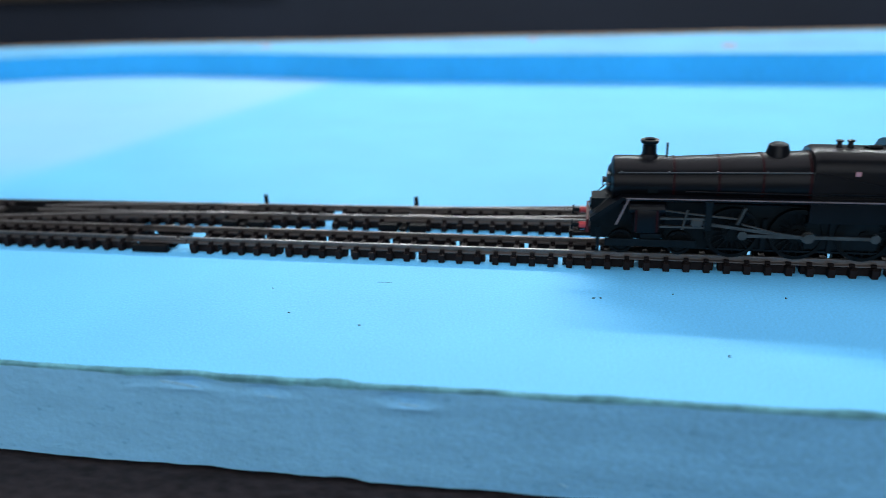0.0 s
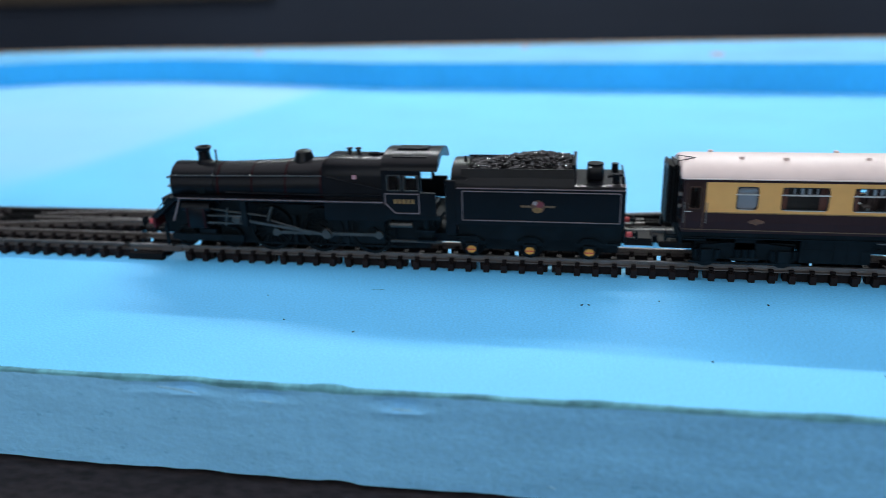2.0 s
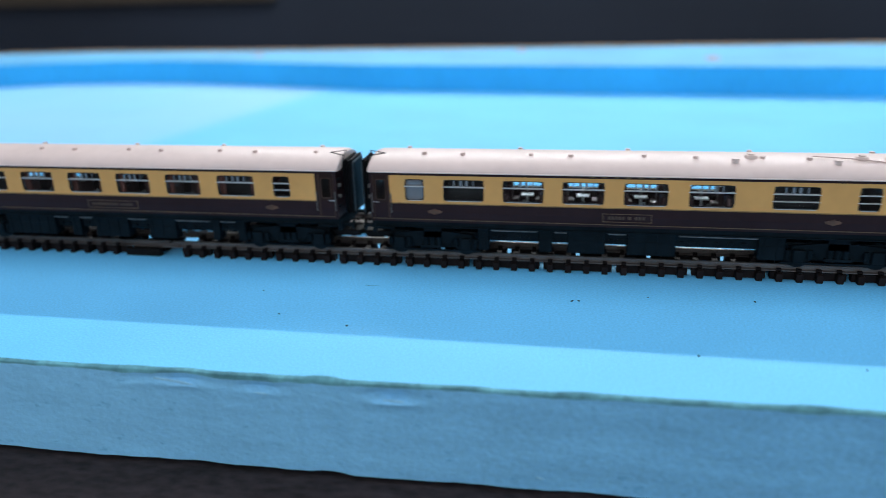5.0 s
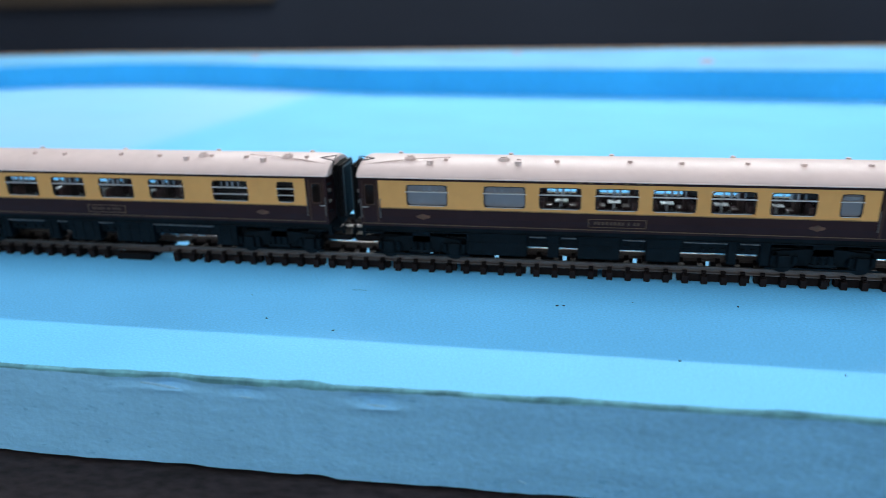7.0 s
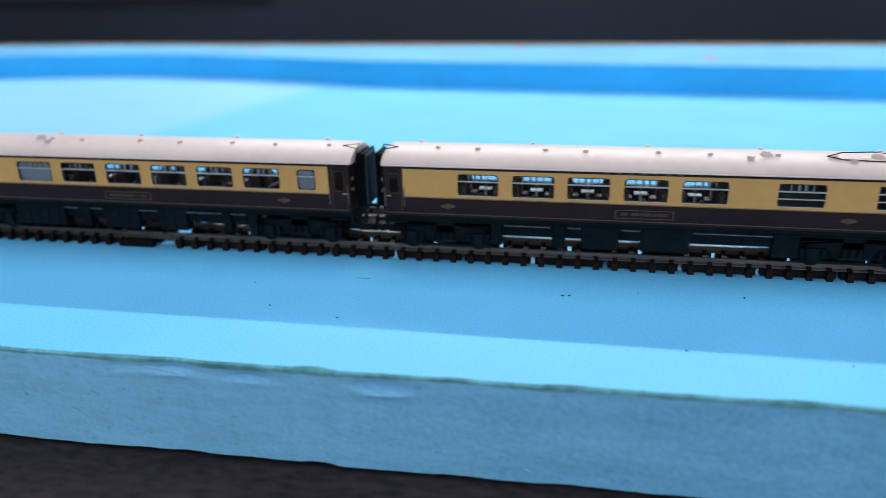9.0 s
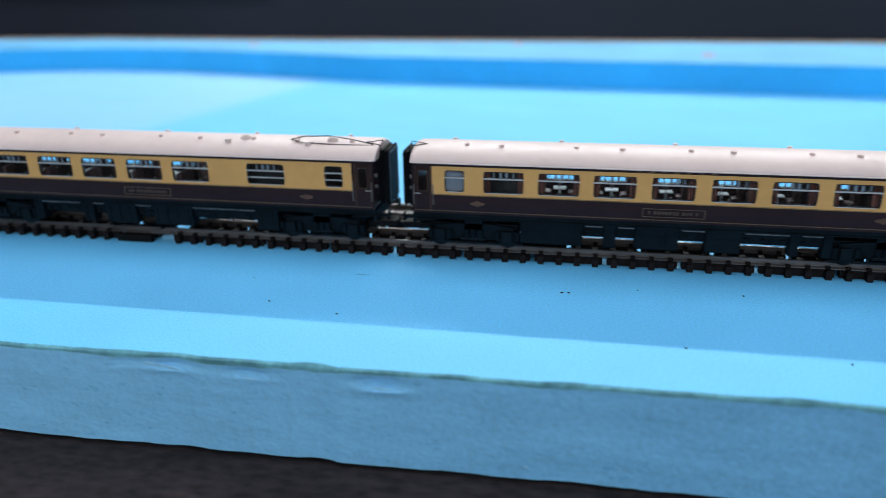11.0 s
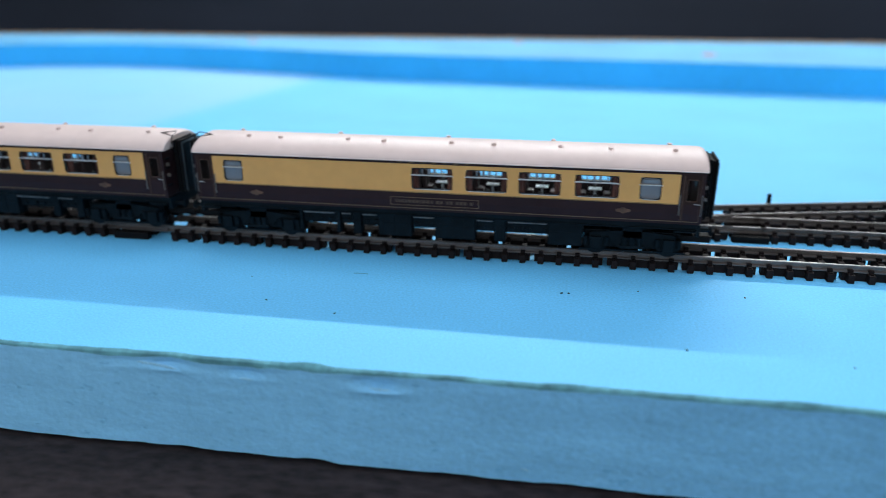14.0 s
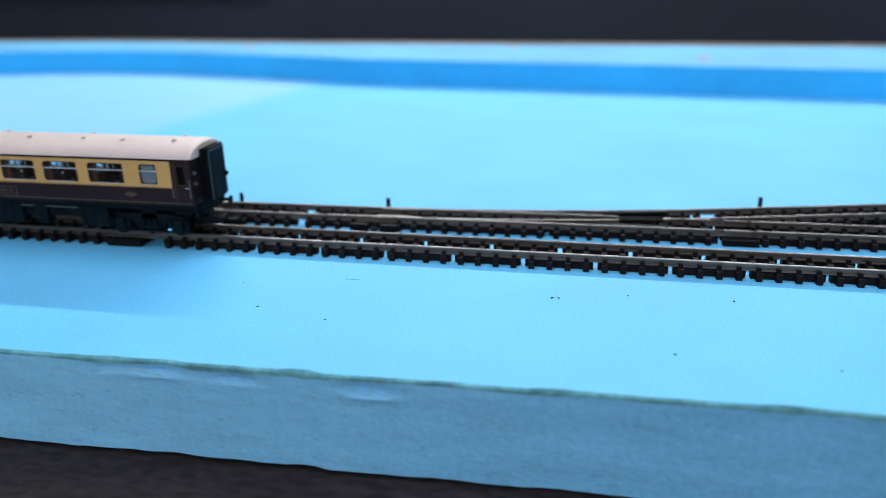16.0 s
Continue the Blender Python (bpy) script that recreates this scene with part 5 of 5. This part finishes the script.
    part("cab_floor", boxes((69, 84, -8.4, 8.4, 14.6, 15.8)), FRAME_BLACK, t)
    part("backhead", boxes((69.4, 72, -5, 5, 15.8, 26.5), bevel=0.6), LOCO_BLACK, t)
    part("main_frame", boxes((2, 82, -3.2, 3.2, 7.2, 17.5), (20, 80, -4.2, 4.2, 5.2, 18.4)), FRAME_BLACK, t)
    part("buffer_beam", boxes((0.8, 1.5, -7.6, 7.6, 10.0, 13.4), bevel=0.1), BEAM_RED, t, "dark red buffer beam")
    part("front_coupler", boxes((-3.4, 2, -1.0, 1.0, 6.6, 7.5), (-3.4, -2.4, -2.1, 2.1, 6.4, 8.2), bevel=0.12), BLACK_PLASTIC, t)
    for x in (9.5, 23.4):
        w = again("bogie_wheelset", WHEELSET, t, at=pose(x * MM, 0, (RAIL_TOP + 3.1) * MM))
        ROLL.append((w, (x, 0, RAIL_TOP + 3.1), 3.1))
    part("leading_bogie", boxes((5.5, 27.4, -6.6, -5.9, 6.2, 8.2), (5.5, 27.4, 5.9, 6.6, 6.2, 8.2), (14, 19, -6, 6, 7, 9.5), bevel=0.2), FRAME_BLACK, t)
    part("brake_gear", boxes((42.2, 43.2, -6.2, -5.4, 6.2, 14), (57, 58, -6.2, -5.4, 6.2, 14), (30, 76, -5.6, -5.0, 5.6, 6.1)), FRAME_BLACK, t)
    part("ash_pan", boxes((52, 68, -5.5, 5.5, 6.6, 13)), FRAME_BLACK, t)
    return t


def tender():
    t = tagged(empty("tender"), "black lined tender with heaped glossy coal and a small crest", "tender")
    # tank: curved-in upper sides
    def sec(x, top):
        return [(x, -8.9, 14.0), (x, -9.0, 23.6), (x, -8.6, 24.4), (x, -7.4, 24.6), (x, -6.9, top), (x, 6.9, top), (x, 7.4, 24.6), (x, 8.6, 24.4), (x, 9.0, 23.6), (x, 8.9, 14.0)]
    bm = bmesh.new()
    loft(bm, [sec(0.6, 24.7), sec(43.0, 24.7)])
    part("tank", bm, LOCO_BLACK, t)
    bm = bmesh.new()
    for s in (-1, 1):
        loft(bm, [[(x, s * 8.6, 24.4), (x, s * 7.9, 26.2), (x, s * 7.5, 28.4), (x, s * 7.0, 28.4), (x, s * 7.4, 26.0), (x, s * 7.9, 24.3)] for x in (2.0, 30.6)])
    box(bm, 30.0, 30.8, -7.4, 7.4, 24.4, 29.6, bevel=0.2)
    part("coal_bunker", bm, LOCO_BLACK, t)
    bm = bmesh.new()
    pts = [(8.6 * math.cos(a), 24.4 + 4.9 * math.sin(a)) for a in [math.pi * i / 14 for i in range(15)]]
    loft(bm, [[(x, y, z) for y, z in pts] + [(x, -8.6, 15), (x, 8.6, 15)] for x in (-0.6, 3.6)])
    part("front_bulkhead", bm, LOCO_BLACK, t, smooth=True)
    for s in (-1, 1):
        part("front_sheet", boxes((-2.1, 0.7, *sorted((s * 7.6, s * 8.8)), 11.0, 25.6), bevel=0.25), LOCO_BLACK, t)
    bm = bmesh.new()
    cyl(bm, 2.6, -3, 29.8, 0.35, 1.6, "z", 8)
    part("vent_pipe", bm, LOCO_BLACK, t)
    # heaped coal
    rng = random.Random(21)
    bm = bmesh.new()
    for i in range(760):
        x = rng.uniform(3.2, 29.6)
        y = rng.uniform(-6.9, 6.9)
        h = 27.4 + 2.5 * math.exp(-((x - 22) / 11) ** 2) * (1 - (y / 8.5) ** 2) + 1.2 * (1 - (y / 7.5) ** 2) - 0.5
        r = rng.uniform(0.3, 0.68)
        made = bmesh.ops.create_icosphere(bm, subdivisions=1, radius=r * MM, matrix=Matrix.Translation((x * MM, y * MM, (h + rng.uniform(-0.35, 0.3)) * MM)))
        for v in made["verts"]:
            v.co += Vector((rng.uniform(-1, 1), rng.uniform(-1, 1), rng.uniform(-1, 1))) * r * 0.28 * MM
    box(bm, 2.6, 30, -7, 7, 24.6, 27.6)
    tagged(part("coal_load", bm, COAL, t, "heaped glossy black coal"), kind="stuff")
    # rear deck fittings
    part("water_filler", boxes((33.4, 37.6, -4.6, 1.6, 24.6, 28.3), bevel=0.9), LOCO_BLACK, t, smooth=True)
    bm = bmesh.new()
    cyl(bm, 35.5, -1.5, 28.5, 2.0, 0.5, "z", 16)
    part("filler_lid", bm, LOCO_BLACK, t)
    bm = bmesh.new()
    for x, y in ((40.6, -5.6), (40.6, 5.0)):
        cyl(bm, x, y, 25.9, 0.9, 2.4, "z", 14)
    rod(bm, (38.5, -5.8, 26.4), (42.2, -5.8, 26.8), 0.35, 6)
    rod(bm, (42.4, -6.0, 24.5), (42.4, -6.0, 26.4), 0.3, 6)
    rod(bm, (42.4, -6.0, 26.2), (42.4, 6.0, 26.2), 0.25, 6)
    part("rear_pipework", bm, LOCO_BLACK, t)
    for s in (-1, 1):
        bm = bmesh.new()
        ys = s * 9.0
        for a, b in (((2.4, 22.9), (41.8, 22.9)), ((41.8, 22.9), (41.8, 15.2)), ((41.8, 15.2), (2.4, 15.2)), ((2.4, 15.2), (2.4, 22.9))):
            rod(bm, (a[0], ys, a[1]), (b[0], ys, b[1]), 0.15, 6)
        part("panel_lining", bm, LINE_GREY, t, "fine grey and red panel lining")
        part("top_lining", boxes((1, 42.8, s * 8.98 - 0.08, s * 8.98 + 0.08, 23.55, 23.8)), LINE_GREY, t)
        crest = part("crest", oval(bmesh.new(), 21.6, 19.2, 1.75, 1.7, *sorted((s * 8.9, s * 9.12))), CREST_COACH, t, "small round crest in white, red and yellow")
        part("crest_bars", boxes((17.3, 19.8, s * 9.0 - 0.1, s * 9.0 + 0.1, 18.95, 19.45), (23.4, 25.9, s * 9.0 - 0.1, s * 9.0 + 0.1, 18.95, 19.45)), DULL_GOLD, crest)
        part("crest_field", oval(bmesh.new(), 22.1, 19.7, 0.95, 0.85, *sorted((s * 9.1, s * 9.16))), CREST_FIELD, crest, "dark red field")
        part("crest_crown", oval(bmesh.new(), 20.9, 20.1, 0.6, 0.5, *sorted((s * 9.1, s * 9.18))), CREST_PALE, crest, "pale crown")
        part("crest_wheel", oval(bmesh.new(), 21.5, 18.3, 1.2, 0.7, *sorted((s * 9.1, s * 9.18))), GOLD, crest, "yellow wheel")
        # frames with axleboxes
        bm = bmesh.new()
        prism(bm, [(0.8, 14.0), (42.6, 14.0), (42.6, 10.2), (38.6, 8.0), (31, 8.0), (29.4, 9.6), (24.8, 9.6), (23.2, 8.0), (16, 8.0), (14.4, 9.6), (9.2, 9.6), (7.8, 8.0), (1.2, 8.0)], *sorted((s * 6.6, s * 7.2)))
        part("frame", bm, FRAME_BLACK, t)
        for x in (4.4, 19.6, 34.7):
            ab = part("axlebox", boxes((x - 1.6, x + 1.6, *sorted((s * 7.0, s * 7.9)), 5.4, 8.6), bevel=0.25), FRAME_BLACK, t)
            part("axlebox_cover", oval(bmesh.new(), x, 6.9, 1.2, 0.95, *sorted((s * 7.85, s * 8.15))), YELLOW, ab, "yellow axlebox cover")
            part("axlebox_stripe", boxes((x - 1.1, x + 1.1, *sorted((s * 8.1, s * 8.22)), 6.72, 7.0)), RED, ab)
            part("leaf_spring", boxes(*[(x - 3.4 + 0.45 * k, x + 3.4 - 0.45 * k, *sorted((s * 7.3, s * 8.0)), 9.0 + 0.32 * k, 9.26 + 0.32 * k) for k in range(5)]), FRAME_BLACK, t)
        part("footstep", boxes((0.6, 4, *sorted((s * 8.6, s * 6.8)), 10.2, 10.6)), FRAME_BLACK, t)
        part("footstep", boxes((39, 42.4, *sorted((s * 8.6, s * 6.8)), 9.2, 9.6)), FRAME_BLACK, t)
        part("buffer", cyl(bmesh.new(), 44.2, s * 5.9, 11.4, 0.75, 1.6, "x", 12), RED, t, "red-painted buffer shank")
        part("buffer_head", cyl(cyl(bmesh.new(), 45.5, s * 5.9, 11.4, 0.45, 1.4, "x", 10), 46.2, s * 5.9, 11.4, 1.3, 0.45, "x", 16), FRAME_BLACK, t)
    part("buffer_beam", boxes((42.9, 43.5, -8.3, 8.3, 10.0, 13.6), bevel=0.1), LOCO_BLACK, t)
    part("underframe", boxes((1, 42.5, -6.2, 6.2, 11.2, 14.0), (1.5, 42, -3.6, 3.6, 5.4, 11.3)), FRAME_BLACK, t)
    part("coupler", boxes((40, 50.6, -1.0, 1.0, 7.1, 7.8), (49.7, 50.7, -2.1, 2.1, 7.0, 8.3), (43.4, 50.2, -3.0, 3.0, 7.4, 9.4), bevel=0.12), BLACK_PLASTIC, t)
    part("drawbar", boxes((-6.5, 2, -3.8, 3.8, 7.2, 9.6), (-5.5, 2, -0.8, 0.8, 6.6, 7.3), bevel=0.2), FRAME_BLACK, t)
    part("fall_plate", boxes((-3.2, 1.0, -5.5, 5.5, 15.6, 16.0)), FRAME_BLACK, t)
    for x in (4.4, 19.6, 34.7):
        w = again("wheelset", WHEELSET, t, at=pose(x * MM, 0, (RAIL_TOP + 3.1) * MM))
        ROLL.append((w, (x, 0, RAIL_TOP + 3.1), 3.1))
    return t


# place of the first coach's front end along the line (mm), by seconds
RUN = [(0, 224.3), (0.5, 201.2), (1, 176.3), (1.5, 144.6), (2, 106.8), (2.5, 69.8), (3, 33.4), (3.5, -3.4), (4, -39.4), (4.5, -75.7), (5, -111.7),
       (7.5, -288.3), (8, -321.5), (8.5, -355.5), (9, -390.0), (9.5, -424.8), (10, -458.1), (12.5, -626.6), (13, -661.2), (13.5, -694.7), (14, -727.6), (14.5, -760.2), (15, -793.2), (15.5, -826.3), (16, -859.4)]
PITCH = 141.3


def run_at(t):
    """Smooth place at any time (Catmull-Rom through RUN)."""
    i = max(0, min(len(RUN) - 2, sum(1 for r in RUN if r[0] <= t) - 1))
    (t0, a), (t1, b) = RUN[i], RUN[i + 1]
    pa, pb = RUN[max(i - 1, 0)], RUN[min(i + 2, len(RUN) - 1)]
    ma, mb = (b - pa[1]) / (t1 - pa[0]), (pb[1] - a) / (pb[0] - t0)
    u, h = (t - t0) / (t1 - t0), t1 - t0
    return a * (1 + 2 * u) * (1 - u) ** 2 + b * u * u * (3 - 2 * u) + h * ma * u * (1 - u) ** 2 - h * mb * u * u * (1 - u)


def motions():
    quarter = [round(0.25 * i, 2) for i in range(65)]
    for ob, off in TRAIN:
        walk(ob, [(t, pose((run_at(t) + off) * MM, 0, 0)) for t in quarter])
    for ob, (x, y, z), r in ROLL:
        step = 2 if r < 5 else 3
        rows = [(k / FPS, pose(x * MM, y * MM, z * MM, 0, math.degrees((run_at(k / FPS) - 144.6) / r), 0)) for k in range(0, 481, step)]
        if rows[-1][0] < 16:
            rows.append((16.0, pose(x * MM, y * MM, z * MM, 0, math.degrees((run_at(16.0) - 144.6) / r), 0)))
        walk(ob, rows)
    for ob, (x, z), throw, y in RODS:
        rows = []
        for k in range(0, 481, 3):
            a = (run_at(k / FPS) - 144.6) / 6.3
            px, pz = x + abs(throw) * math.cos(a), z - abs(throw) * math.sin(a)
            tilt = 0.0
            if throw < 0:
                tilt = math.degrees(math.asin((pz - 13.3) / 25.5))
            rows.append((k / FPS, pose(px * MM, y * MM, pz * MM, 0, -tilt, 0)))
        walk(ob, rows)


room()
table()
foam_board()
foam_upstand()
TRAIN = [(locomotive(), -143.1), (tender(), -55.6)]
small1, small2 = (12.6, 17.4), (115.3, 119.9)
six = [(22.6, 32.9, "q"), (38.2, 48.2, "c"), (53.4, 63.4, "c"), (68.5, 78.5, "c"), (83.7, 93.7, "c")]
SALOON = [(44.7, 50.0), (53.0, 57.8), (68.5, 75.0), (83.5, 94.8), (97.0, 102.5)]
KITCHEN = [(31.5, 44.5), (48.0, 52.0), (61.5, 67.0), (79.0, 98.5)]
BRAKE = [(29.5, 39.0), (40.2, 43.7), (46.0, 50.8), (60.0, 66.3), (77.0, 82.0), (85.0, 96.0)]
COACHES = [
    coach("umber and cream coach with curtained windows, behind the tender", [(*small1, "f")] + six + [(99.1, 109.6, "q"), (*small2, "b")], (58.1, 73.9), gaps=SALOON),
    coach("umber and cream coach with kitchen windows and roof vents", [(9.8, 14.7, "f"), (20.0, 30.4, "p"), (35.4, 45.6, "d"), (50.4, 60.6, "d"), (65.5, 75.9, "d"), (81.0, 91.4, "d"), (100.2, 110.5, "b"), (119.1, 123.8, "b")], (60.5, 72.5), "tail", gaps=KITCHEN),
    coach("umber and cream coach with two wide frosted windows", [(13.2, 24.0, "f"), (33.6, 44.2, "f"), (47.8, 58.2, "d"), (61.8, 72.2, "d"), (75.7, 86.0, "d"), (89.5, 99.8, "d"), (103.1, 113.4, "d"), (118.6, 123.5, "f")], (60.2, 74.5), "head", gaps=SALOON),
    coach("umber and cream coach with dark barred rear windows", [(20.2, 30.6, "d"), (34.3, 44.7, "d"), (48.1, 58.4, "d"), (62.0, 72.4, "d"), (75.8, 86.4, "d"), (97.8, 108.3, "b"), (119.8, 124.6, "b")], (60.1, 74.3), "tail", pipe=LOCO_BLACK, gaps=KITCHEN),
    coach("umber and cream coach with seven curtained windows", [(9.0, 14.0, "f"), (19.1, 29.2, "q"), (33.0, 43.2, "c"), (46.8, 57.0, "c"), (60.9, 71.1, "c"), (75.0, 85.2, "c"), (88.8, 98.9, "c"), (102.6, 112.9, "c"), (118.1, 123.0, "f")], (59.0, 74.0), gaps=SALOON),
    coach("umber and cream brake coach with a long blank panel", [(8.7, 14.0, "f"), (60.6, 71.2, "c"), (74.7, 85.2, "c"), (88.2, 98.6, "c"), (102.2, 112.8, "c"), (117.9, 122.9, "f")], (54.7, 78.1), "", True, gaps=BRAKE),
]
SLACK = (0.3, 1.05, 1.6, 2.3, 4.2, 4.95)
TRAIN += [(c, PITCH * k + slack) for k, (c, slack) in enumerate(zip(COACHES, SLACK))]
specks()
tracks()
motions()
